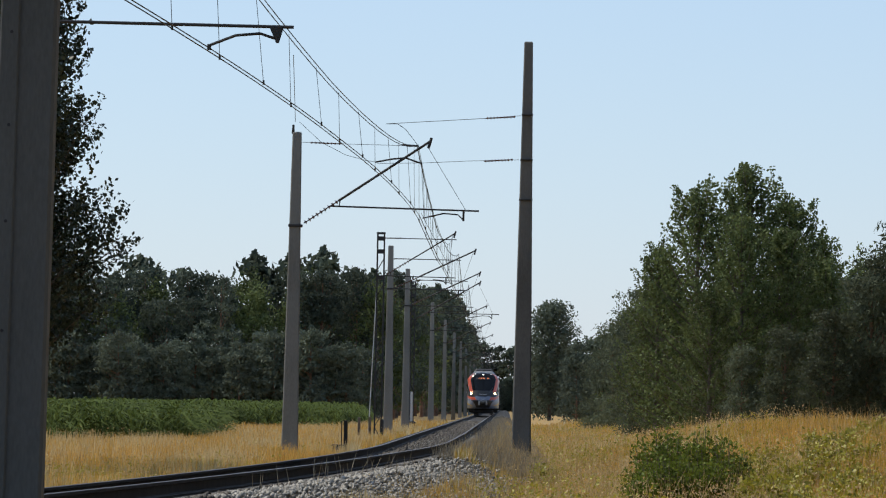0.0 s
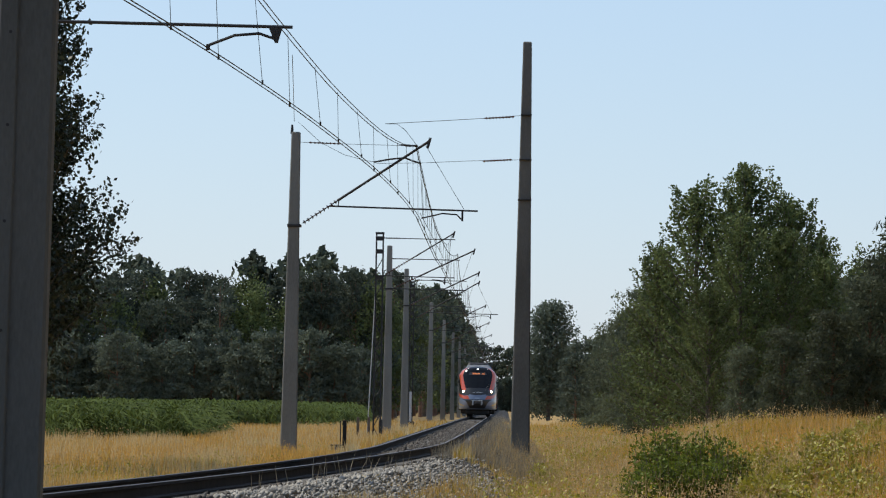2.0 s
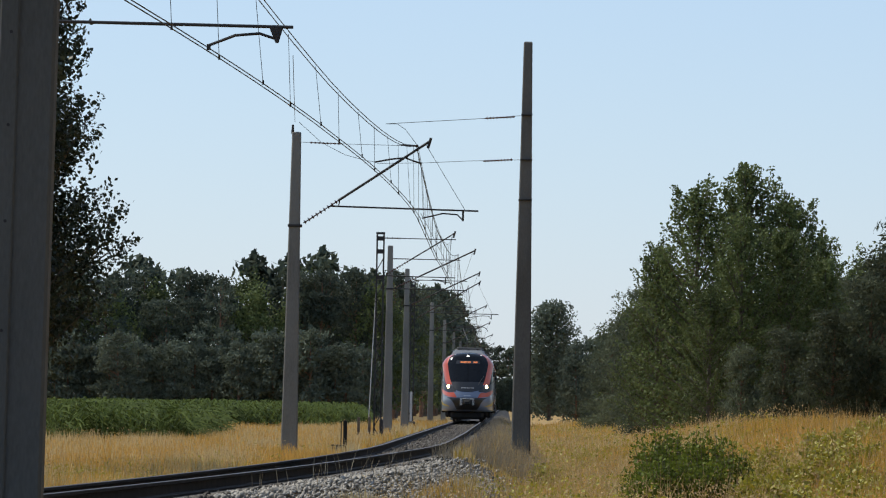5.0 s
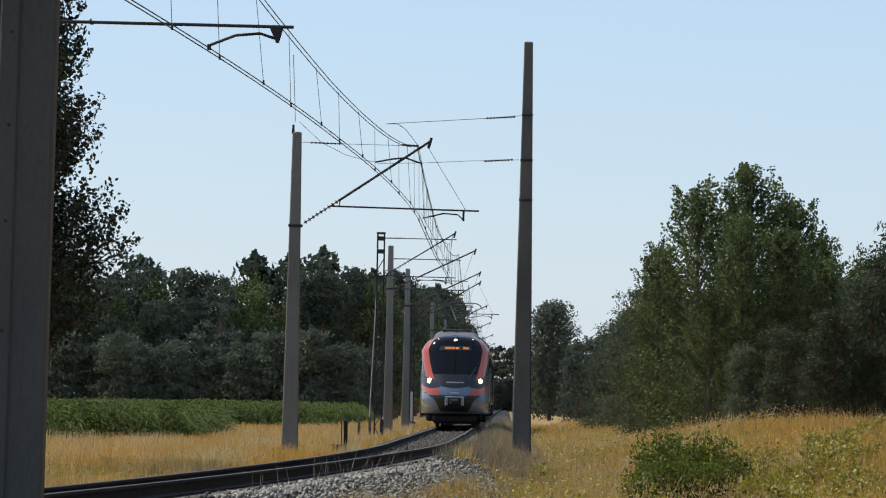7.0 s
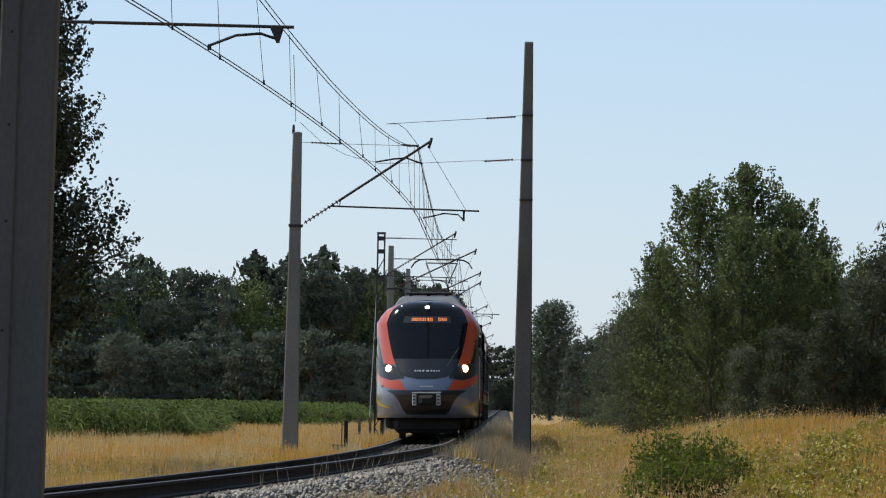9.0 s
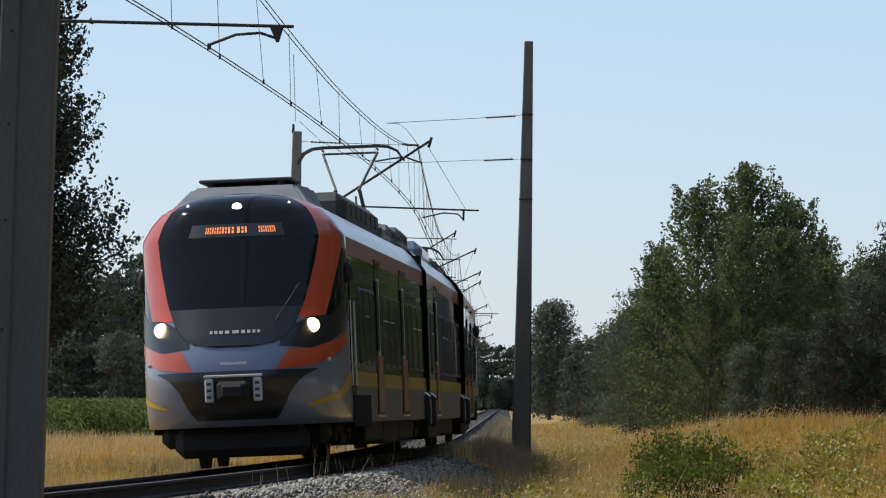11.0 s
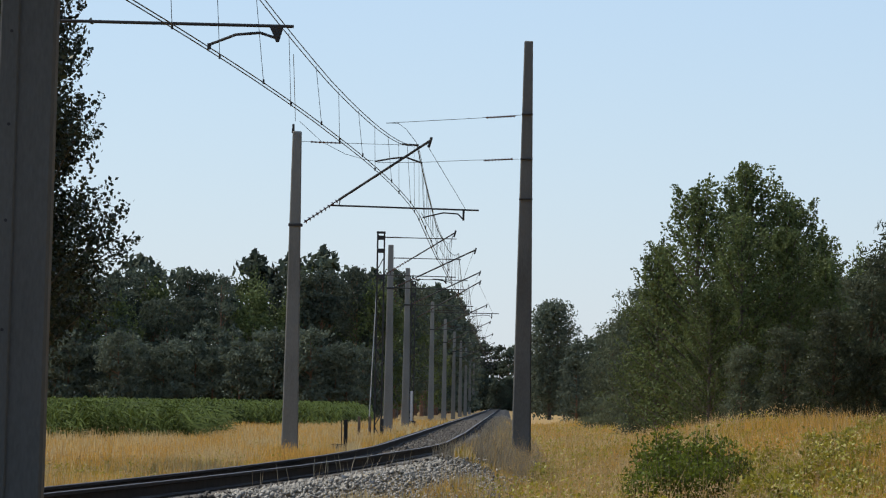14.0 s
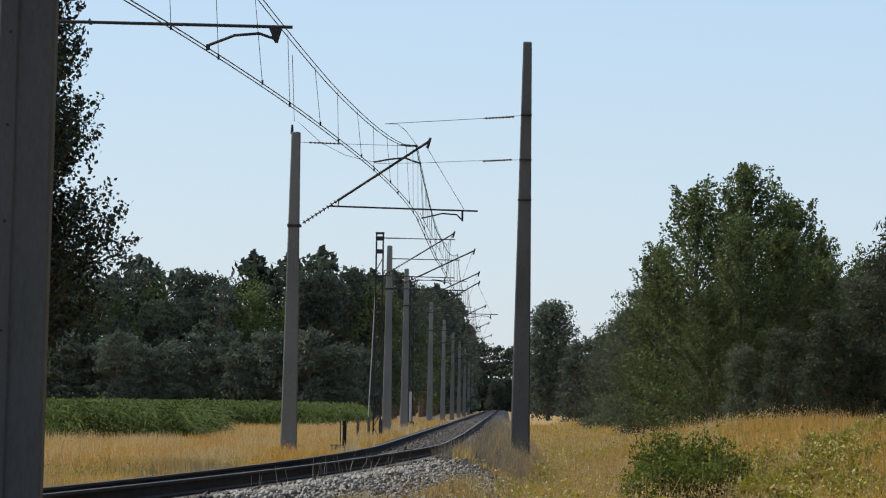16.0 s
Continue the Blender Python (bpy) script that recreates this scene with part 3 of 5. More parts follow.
def side_door(car, side, y):
    door = part("door", box(B(), min(side * 1.405, side * 1.428), max(side * 1.405, side * 1.428), y - .68, y + .68, .68, 2.98), M_band, car, "double sliding door with red lower panels")
    for s in (-1, 1):
        a, b = (y + s * .02, y + s * .64)
        a, b = min(a, b), max(a, b)
        x0, x1 = sorted((side * 1.428, side * 1.442))
        part("door_panel", box(B(), x0, x1, a, b, .72, 1.58, .004), M_red_dark, door, "orange-red lower door panel")
        part("door_glass", box(B(), x0, x1, a + .06, b - .06, 1.64, 2.72, .004), M_glass, door, "dark door glass")
        x0, x1 = sorted((side * 1.428, side * 1.446))
        part("door_edge", box(B(), x0, x1, (a if s > 0 else b) - .012, (a if s > 0 else b) + .012, .72, 2.75), M_alu if s > 0 else M_rubber, door)
    x0, x1 = sorted((side * 1.39, side * 1.448))
    part("door_step", box(B(), x0, x1, y - .66, y + .66, .64, .67), M_alu, door, "bright step edge")
    part("door_header", box(B(), x0, x1, y - .7, y + .7, 2.98, 3.03), M_equip_dark, door)


def corner_cover(car, side, y):
    x0, x1 = sorted((side * 1.36, side * 1.5))
    c = part("corner_cover", box(B(), x0, x1, y - .26, y + .26, .46, 1.0, .03), M_under, car, "dark corner cover")
    x0, x1 = sorted((side * 1.5, side * 1.512))
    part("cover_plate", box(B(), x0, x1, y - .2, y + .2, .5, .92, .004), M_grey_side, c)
    bm = B()
    lip = [bm.verts.new((side * x, y + b, z)) for b in (-.25, .25) for x, z in ((1.37, 1.1), (1.5, .99), (1.5, .97), (1.37, 1.08))]
    for f in ((0, 1, 5, 4), (1, 2, 6, 5), (2, 3, 7, 6), (3, 0, 4, 7), (0, 3, 2, 1), (4, 5, 6, 7)):
        bm.faces.new([lip[k] for k in f])
    part("cover_lip", bm, M_alu, c, "bright sloping top lip")


def roof_clutter(car, y0, y1, seed):
    """Pipes, cable loops, ribbed insulators and small cases along a stretch of roof."""
    rg = random.Random(seed)
    n = int((y1 - y0) / .55)
    for i in range(n):
        y = y0 + (y1 - y0) * (i + rg.uniform(.2, .8)) / n
        x = rg.uniform(-.75, .75)
        kind = rg.randrange(4)
        if kind == 0:
            part("roof_insulator", insulator(B(), (x, y, 3.72), (x, y, 4.12 + rg.uniform(-.06, .1)), 5, .07), M_insul, car, "ribbed brown roof insulator")
        elif kind == 1:
            h = rg.uniform(3.95, 4.18)
            part("junction_case", box(B(), x - rg.uniform(.12, .25), x + .2, y - .15, y + rg.uniform(.1, .3), 3.7, h, .02), rg.choice((M_equip, M_equip_dark)), car)
        elif kind == 2:
            z = rg.uniform(3.98, 4.2)
            part("cable_loop", tube(B(), [(x, y - .35, 3.75), (x, y - .25, z), (x + .1, y, z + .06), (x + .05, y + .3, z - .05), (x, y + .45, 3.8)], .018, 5), M_equip_dark, car)
        else:
            part("roof_bracket", box(B(), -.85, .85, y - .03, y + .03, 3.72, 3.95, .01), M_equip_dark, car)
    for x in (-.88, .88):
        part("roof_pipe", tube(B(), [(x, y0, 3.78), (x, (y0 + y1) / 2, 3.8), (x, y1, 3.78)], .03, 6), M_equip, car)


def body_rows(cab):
    s = SECTION
    side = [(s[0], s[1], 0), (s[1], s[2], 0), (s[2], s[3], 1), (s[3], s[4], 2), (s[4], s[5], 2), (s[5], s[6], 2), (s[6], s[7], 3)]
    roof = [(a, b, 0) for a, b in zip(s[7:], s[8:])]
    return side, roof


def roof_box(car, y0, y1, w, z1, material, name="roof_unit", z0=3.65, label="", vents=0, chamfer=.1):
    bm = box(B(), -w, w, y0, y1, z0, z1, chamfer)
    ob = part(name, bm, material, car, label)
    for i in range(vents):
        a = y0 + (y1 - y0) * (i + .5) / vents
        for s in (-1, 1):
            x0, x1 = sorted((s * w, s * (w + .015)))
            part("louvre", box(B(), x0, x1, a - (y1 - y0) / vents * .32, a + (y1 - y0) / vents * .32, z0 + .22, z1 - .14), M_equip_dark, ob)
    return ob


def common(car, y0, y1):
    side, roof = body_rows(False)
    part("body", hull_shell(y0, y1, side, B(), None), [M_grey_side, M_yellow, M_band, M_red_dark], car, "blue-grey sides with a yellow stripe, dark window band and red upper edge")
    part("roof", hull_shell(y0, y1, roof, B(), None), M_silver, car, "silver-grey rounded roof", True)
    part("floor_frame", box(B(), -1.3, 1.3, y0 + .05, y1 - .05, .56, .7), M_under, car)


def end_car(lit, doors, windows):
    car = tagged(empty("train_car"), "grey, yellow and orange-red electric train end car with sloping cab", "train car", "cars of the train")
    tip = 10.375
    y0, y1 = -10.335, tip - NOSE
    common(car, y0, y1)
    # shaped cab front
    zs = sorted({z for _, z in SECTION} | {.7, .95, 1.2, 1.45, 1.6, 1.8, 2.2, 2.4, 2.8, 3.05, 3.3, 3.5, 3.66, 3.78})
    zs = [min(z, 3.849) for z in zs]
    ths = [-90 + 180 * i / 48 for i in range(49)]
    bm = B()
    rows = [[bm.verts.new(nose_point(t, z, tip)) for t in ths] for z in zs]
    for j in range(len(zs) - 1):
        for i in range(48):
            f = bm.faces.new((rows[j][i], rows[j][i + 1], rows[j + 1][i + 1], rows[j + 1][i]))
            f.material_index = 1 if zs[j] > 3.45 and abs(ths[i] + 1.9) > 60 else 0
    bm.faces.new(rows[0][::-1])
    bmesh.ops.remove_doubles(bm, verts=bm.verts, dist=1e-4)
    bmesh.ops.recalc_face_normals(bm, faces=bm.faces)
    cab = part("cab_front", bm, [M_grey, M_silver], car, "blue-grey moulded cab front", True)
    mask = curve_of((1.66, 6), (1.70, 16), (1.80, 24), (1.95, 29), (2.3, 36), (2.8, 43), (3.2, 47), (3.45, 50), (3.6, 52), (3.72, 56), (3.835, 64))
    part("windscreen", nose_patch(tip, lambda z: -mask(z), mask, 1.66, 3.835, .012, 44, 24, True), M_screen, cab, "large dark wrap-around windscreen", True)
    for s in (-1, 1):
        outer = curve_of((1.95, 50), (2.3, 58), (2.6, 64), (2.9, 72), (3.1, 77), (3.45, 77), (3.6, 76), (3.82, 76))
        part("red_pillar", nose_patch(tip, lambda z: s * (mask(z) - .5), lambda z: s * outer(z), 2.05, 3.8, .007, 30, 12, True), M_red, cab, "orange-red cab pillar", True)
        part("lamp_recess", nose_patch(tip, curve_of((-82, 1.92), (-60, 1.72), (-40, 1.62), (-22, 1.66), (22, 1.66), (40, 1.62), (60, 1.72), (82, 1.92)),
                                      curve_of((-82, 2.4), (-60, 2.08), (-40, 2.06), (-22, 1.9), (22, 1.9), (40, 2.06), (60, 2.08), (82, 2.4)),
                                      s * 20, s * 82, .009, 24, 8), M_black, cab, "black lamp recess", True)
        part("red_sweep", nose_patch(tip, curve_of((-84, 1.72), (-60, 1.48), (-40, 1.38), (-18, 1.34), (18, 1.34), (40, 1.38), (60, 1.48), (84, 1.72)),
                                    curve_of((-84, 1.86), (-60, 1.71), (-40, 1.61), (-25, 1.62), (-18, 1.36), (18, 1.36), (25, 1.62), (40, 1.61), (60, 1.71), (84, 1.86)),
                                    s * 18, s * 84, .008, 28, 6), M_red, cab, "orange-red sweep under the lamp", True)
        part("yellow_sweep", nose_patch(tip, curve_of((-90, 1.09), (-70, .93), (-40, .84), (40, .84), (70, .93), (90, 1.09)),
                                       curve_of((-90, 1.30), (-70, 1.05), (-40, .87), (40, .87), (70, 1.05), (90, 1.30)),
                                       s * 38, s * 89.5, .006, 28, 3), M_yellow, cab, "yellow stripe", True)
        p = nose_point(s * 41, 1.93, tip, .02)
        lamp = part("headlamp", B(), M_lamp if lit else M_glass, cab, "glowing round headlamp" if lit else "")
        bm = bmesh.new()
        bmesh.ops.create_uvsphere(bm, u_segments=16, v_segments=8, radius=.098, matrix=Matrix.Translation(p) @ Matrix.Diagonal((1, .5, 1, 1)))
        bm.to_mesh(lamp.data)
        bm.free()
        # flattened disc round the lamp; on the lit car its glow is an added halo
        bm = bmesh.new()
        bmesh.ops.create_uvsphere(bm, u_segments=18, v_segments=8, radius=.125, matrix=Matrix.Translation(nose_point(s * 41, 1.93, tip, .0)) @ Matrix.Diagonal((1, .22, .85, 1)))
        part("reflector", bm, M_halo if lit else M_glass, lamp, "warm glowing disc for the headlamp's halo" if lit else "", True)
        p = nose_point(s * 40, 3.66, tip, .012)
        bm = bmesh.new()
        bmesh.ops.create_uvsphere(bm, u_segments=10, v_segments=6, radius=.02, matrix=Matrix.Translation(p) @ Matrix.Diagonal((1, .5, 1.2, 1)))
        part("marker_lamp", bm, M_lamp_small if lit else M_glass, cab)
        p = nose_point(s * 56, 1.46, tip, .012)
        bm = bmesh.new()
        bmesh.ops.create_uvsphere(bm, u_segments=10, v_segments=6, radius=.03, matrix=Matrix.Translation(p))
        part("parking_sensor", bm, M_white_mark, cab)
        # cab side glass, door and mirror pod
        part("cab_side_glass", nose_patch(tip, lambda z: s * (outer(z) - .4), lambda z: s * 89.5, 2.0, 3.02, .005, 20, 12, True), M_glass, cab, "dark cab side glass", True)
        x0, x1 = sorted((s * 1.41, s * 1.432))
        part("cab_door", box(B(), x0, x1, y1 - .95, y1 - .25, .95, 2.9, .006), M_band, car, "narrow dark cab door")
        x0, x1 = sorted((s * 1.43, s * 1.445))
        for yy in (y1 - 1.0, y1 - .2):
            part("grab_rail", box(B(), x0, x1, yy - .015, yy + .015, 1.1, 2.3), M_alu, car, "bright grab rail")
        bm = bmesh.new()
        bmesh.ops.create_uvsphere(bm, u_segments=14, v_segments=8, radius=.1, matrix=Matrix.Translation((s * 1.44, y1 + .1, 2.68)) @ Matrix.Diagonal((.8, .9, 1.5, 1)))
        part("mirror_pod", bm, M_rubber, car, "rounded black mirror pod", True)
    recess = curve_of((.68, 17), (.85, 22), (1.05, 26), (1.22, 33), (1.30, 42), (1.335, 46))
    part("coupler_recess", nose_patch(tip, lambda z: -recess(z), recess, .68, 1.335, .012, 14, 20, True), M_black, cab, "black coupler recess", True)
    coupler = part("coupler", box(box(B(), -.22, .22, tip - .1, tip + .24, .93, 1.2, .05), -.16, .16, tip + .2, tip + .34, .96, 1.16, .04), M_under, cab, "dark automatic coupler head")
    for s in (-1, 1):
        part("coupler_plate", box(B(), *sorted((s * .27, s * .39)), tip + .02, tip + .12, .92, 1.24, .02), M_white_mark, coupler, "pale contact plate")
        for zz in (.99, 1.08, 1.17):
            part("contact_row", box(B(), *sorted((s * .3, s * .36)), tip + .12, tip + .135, zz - .02, zz + .02), M_equip_dark, coupler)
    part("coupler_bar", box(B(), -.4, .4, tip + .03, tip + .11, 1.25, 1.29, .01), M_white_mark, coupler, "pale top bar")
    # lit destination sign in bars, number bars, maker's mark as a bar
    part("sign_panel", nose_patch(tip, lambda t: 3.2, lambda t: 3.38, -22, 22, .016, 12, 2), M_black, cab, "black sign panel", True)
    for a in (-.66, -.57, -.48, -.39, -.12, -.03, .06, .15, .24, .33, .42):
        for o_, lo_, hi_ in ((0, 3.245, 3.335), (.045, 3.245, 3.285), (.045, 3.3, 3.335)):
            if lit:
                sign = nose_patch(tip, lambda t: lo_, lambda t: hi_, (a + o_) * 26, (a + o_ + .026) * 26, .022, 1, 1)
                part("sign_bar", sign, M_led, cab, "orange lit sign bar")
    for i in range(9):
        part("number_bar", nose_patch(tip, lambda t: 1.84, lambda t: 1.885, -9.5 + i * 2.1, -8.2 + i * 2.1, .024, 2, 1), M_white_mark, cab, "white painted bar")
    part("maker_mark", nose_patch(tip, lambda t: 1.42, lambda t: 1.46, -4, 4, .012, 3, 1), M_white_mark, cab)
    p = nose_point(0, 3.62, tip, .02)
    bm = bmesh.new()
    bmesh.ops.create_uvsphere(bm, u_segments=14, v_segments=8, radius=.06, matrix=Matrix.Translation(p) @ Matrix.Diagonal((1.2, .6, .9, 1)))
    part("top_lamp", bm, M_lamp_small if lit else M_glass, cab, "bright lamp above the windscreen" if lit else "")
    # wiper
    part("wiper", tube(B(), [nose_point(-17, 1.98, tip, .04), nose_point(-31, 2.5, tip, .05)], .012, 5), M_rim, cab)
    part("lower_mask", nose_patch(tip, lambda z: -mask(z) + .6, lambda z: mask(z) - .6, 1.68, 2.2, .015, 14, 20, True), M_black, cab, "black gloss panel under the windscreen", True)
    # snowplough and underfloor
    part("plough", box(box(B(), -.92, .92, tip - 1.2, tip - .75, .16, .6, .12), -1.15, 1.15, tip - 2.2, tip - 1.2, .3, .62, .1), M_under, car, "black obstacle guard")
    for a, b, z in ((-8.2, -4.2, .26), (-4.1, -.6, .22), (-.5, 3.4, .27)):
        part("underfloor_case", box(B(), -1.28, 1.28, a, b, z, .6, .04), M_under, car)
    bogie(car, tip - 4.4)
    for s in (-1, 1):
        # solid black panel that stands for the shade in the open bogie bay
        x0, x1 = sorted((s * 1.30, s * 1.428))
        part("bogie_skirt", box(B(), x0, x1, tip - 6.3, tip - 2.75, .5, .98, .02), M_void, car, "black panel in place of the shaded bogie opening")
        for d in doors:
            side_door(car, s, tip - d)
        for d, w, sash in windows:
            side_window(car, s, tip - d, w, sash)
        corner_cover(car, s, -9.9)
    # roof equipment
    fair = part("front_fairing", B(), [M_equip], car, "low sloping grey roof fairing")
    bm = bmesh.new()
    ring = [[bm.verts.new(v) for v in q] for q in (
        [(-1.0, tip - 1.75, 3.6), (1.0, tip - 1.75, 3.6), (1.05, tip - 4.6, 3.5), (-1.05, tip - 4.6, 3.5)],
        [(-.72, tip - 2.6, 3.97), (.72, tip - 2.6, 3.97), (.82, tip - 4.5, 4.0), (-.82, tip - 4.5, 4.0)])]
    for j in range(4):
        bm.faces.new((ring[0][j], ring[0][(j + 1) % 4], ring[1][(j + 1) % 4], ring[1][j]))
    bm.faces.new(ring[1]), bm.faces.new(ring[0][::-1])
    bmesh.ops.bevel(bm, geom=list(bm.edges), offset=.05, segments=2, affect="EDGES")
    bm.to_mesh(fair.data)
    bm.free()
    roof_box(car, tip - 4.3, tip - 2.8, .66, 4.09, M_equip_dark, "aerial_tray", 4.04, chamfer=.015)
    for sx, sy in ((-.5, -4.2), (.5, -4.2), (-.5, -2.9), (.5, -2.9), (0, -3.5)):
        part("aerial_foot", tube(B(), [(sx, tip + sy, 3.9), (sx, tip + sy, 4.06)], .05, 6), M_equip_dark, car)
    return car


def pantograph(car, y, raised):
    panto = part("pantograph", B(), M_equip_dark, car, "raised dark pantograph" if raised else "folded dark pantograph")
    bm = bmesh.new()
    box(bm, -.55, .55, y - .9, y + .9, 3.98, 4.04, .01)
    for sx in (-.5, .5):
        for sy in (-.8, .8):
            tube(bm, [(sx, y + sy, 3.74), (sx, y + sy, 3.98)], .07, 8)
    bm.to_mesh(panto.data)
    bm.free()
    top = 5.62 if raised else 4.3
    knee = (y + 1.25, 4.75) if raised else (y - 1.5, 4.2)
    heady = y - .1
    for s in (-1, 1):
        part("lower_arm", tube(B(), [(s * .28, y - (.55 if raised else -.55), 4.06), (s * .22, knee[0], knee[1])], .035 if raised else .024, 8), M_equip_dark, panto)
        part("upper_arm", tube(B(), [(s * .2, knee[0], knee[1]), (s * .5, heady, top - .12)], .024 if raised else .018, 8), M_equip_dark, panto)
        part("thrust_rod", tube(B(), [(s * .1, y - (.2 if raised else -.2), 4.06), (s * .14, knee[0] - .12, knee[1] - .1)], .018, 6), M_equip_dark, panto)
    for dy in (-.2, .2):
        pts = [(-.98, heady + dy, top - .28), (-.86, heady + dy, top - .1), (-.7, heady + dy, top - .02), (-.5, heady + dy, top), (.5, heady + dy, top),
               (.7, heady + dy, top - .02), (.86, heady + dy, top - .1), (.98, heady + dy, top - .28)]
        part("contact_strip", tube(B(), pts, .022, 6), M_equip_dark, panto)
    for s in (-.5, .5):
        part("head_spring", tube(B(), [(s, heady - .2, top - .06), (s, heady + .2, top - .06)], .02, 6), M_equip_dark, panto)
    part("cross_bar", tube(B(), [(-.5, heady, top - .12), (.5, heady, top - .12)], .022, 6), M_equip_dark, panto)


def middle_car():
    car = tagged(empty("train_car"), "grey, yellow and red electric train middle car with raised pantograph", "train car", "cars of the train")
    h = 8.295
    common(car, -h + .04, h - .04)
    for s in (-1, 1):
        side_door(car, s, h - 3.75)
        for y, w, sash in ((h - 1.75, 1.0, True), (h - 5.6, 1.3, False), (h - 7.1, .9, True), (h - 8.7, 1.4, True), (h - 10.4, 1.4, False), (h - 12.0, 1.2, True), (h - 13.6, 1.2, False), (h - 15.2, .9, True)):
            side_window(car, s, y, w, sash)
        for e in (-1, 1):
            corner_cover(car, s, e * (h - .55))
    for e in (-1, 1):
        part("bellows", B(), M_rubber, car, "black gangway bellows between cars")
        bm = bmesh.new()
        for i in range(5):
            box(bm, -1.34, 1.34, e * h - .1 + i * .04, e * h - .078 + i * .04, .75, 3.5, 0)
        box(bm, -1.24, 1.24, e * h - .13, e * h + .13, .78, 3.46)
        bm.to_mesh(car.children[-1].data)
        bm.free()
        bogie(car, e * h)
    for a, b, z in ((-6.2, -2.2, .24), (-2.1, 1.6, .27), (1.7, 6.1, .23)):
        part("underfloor_case", box(B(), -1.28, 1.28, a, b, z, .6, .04), M_under, car)
    pantograph(car, h - 2.5, True)
    roof_box(car, h - 1.9, h - .5, .8, 4.1, M_equip, "roof_case", vents=3)
    roof_box(car, h - 7.2, h - 4.6, .78, 4.2, M_equip, "roof_case", vents=4)
    roof_box(car, h - 8.4, h - 7.6, .5, 4.25, M_equip_dark, "breaker_case", vents=1)
    roof_box(car, h - 13.6, h - 10.0, .95, 4.12, M_grey, "climate_unit", vents=0, chamfer=.16)
    roof_box(car, h - 15.8, h - 14.2, .8, 4.05, M_equip_dark, "roof_case", vents=2)
    for s in (-.4, .4):
        part("roof_cable", tube(B(), [(s, h - 4.6, 4.0), (s, h - 3.9, 4.15), (s, h - 2.4, 3.95), (s, h - 1.9, 3.9)], .02, 5), M_equip_dark, car)
    return car


A_DOORS = (8.6, 14.6)
A_WIN = ((5.0, .9, False), (6.1, 1.0, True), (7.2, .8, False), (10.2, 1.3, True), (11.7, 1.2, True), (13.1, 1.0, False), (16.2, 1.0, False), (17.6, 1.2, True), (19.1, 1.2, True))
C_DOORS = (10.7, 16.9)
C_WIN = ((4.6, .9, False), (5.7, 1.1, True), (7.0, 1.1, True), (8.6, 1.2, False), (12.6, 1.2, True), (14.0, 1.1, True), (15.3, .8, False), (18.4, 1.0, False), (19.6, .9, True))
lead_car = end_car(True, A_DOORS, A_WIN)
roof_box(lead_car, -8.1, -.3, .82, 4.22, M_equip_dark, "climate_unit", label="long dark roof climate unit", vents=7, chamfer=.14)
roof_box(lead_car, -9.7, -8.6, .7, 4.05, M_equip, "roof_case", vents=2)
mid_car = middle_car()
tail_car = end_car(False, C_DOORS, C_WIN)
tail_car["label"] = "grey, yellow and orange-red electric train rear car with sloping cab"
roof_box(tail_car, -2.6, 3.6, .8, 4.16, M_equip_dark, "climate_unit", label="long dark roof climate unit", vents=7, chamfer=.14)
pantograph(tail_car, -7.7, False)
roof_clutter(tail_car, -9.6, -2.8, 4)
roof_clutter(mid_car, 3.4, 7.6, 5)
roof_clutter(mid_car, -7.6, -5.2, 6)
roof_clutter(lead_car, -10.0, -8.2, 7)
roof_box(tail_car, -5.7, -4.5, .72, 4.15, M_equip, "roof_case", vents=3)
roof_box(tail_car, -4.1, -3.2, .55, 4.08, M_equip_dark, "breaker_case", vents=1)


def car_pose(y, back=False, sway=0.0):
    """A car whose middle stands over the track at the distance y, cab towards the viewer, or away from it."""
    tilt, turn = .75 * math.degrees(math.atan(cant(y) / 1.5)), math.degrees(math.atan(slope(y)))
    return Matrix.Translation(on_track(y, sway * cant(y) / .1153, 0)) @ (pose(0, 0, 0, 0, -tilt, -turn) if back else pose(0, 0, 0, 0, tilt, 180 - turn))


HEAD0, SPEED = 442.66, 34.137      # where the train's tip is at the start, and metres per second


def motions():
    for car, off, back, sway in ((lead_car, 10.375, False, -.11), (mid_car, 29.045, False, -.05), (tail_car, 47.715, True, .01)):
        walk(car, [(t / 4, car_pose(HEAD0 - SPEED * t / 4 + off, back, sway)) for t in range(65)])

# ---------- plants ----------
def leaves(centres, size, rng, flat=.0, stretch=1.6, droop=None):
    """Four-cornered leaves of random turn round the given points."""
    n = len(centres)
    a = rng.normal(size=(n, 3))
    if droop is not None:
        a += droop
    a /= np.linalg.norm(a, axis=1, keepdims=True)
    b = np.cross(a, rng.normal(size=(n, 3)))
    b /= np.linalg.norm(b, axis=1, keepdims=True) + 1e-9
    s = (size * rng.uniform(.6, 1.4, n))[:, None]
    v = np.stack([centres - a * s * stretch / 2, centres + b * s / 2, centres + a * s * stretch / 2, centres - b * s / 2], 1)
    return v.reshape(-1, 3), np.arange(4 * n).reshape(n, 4)


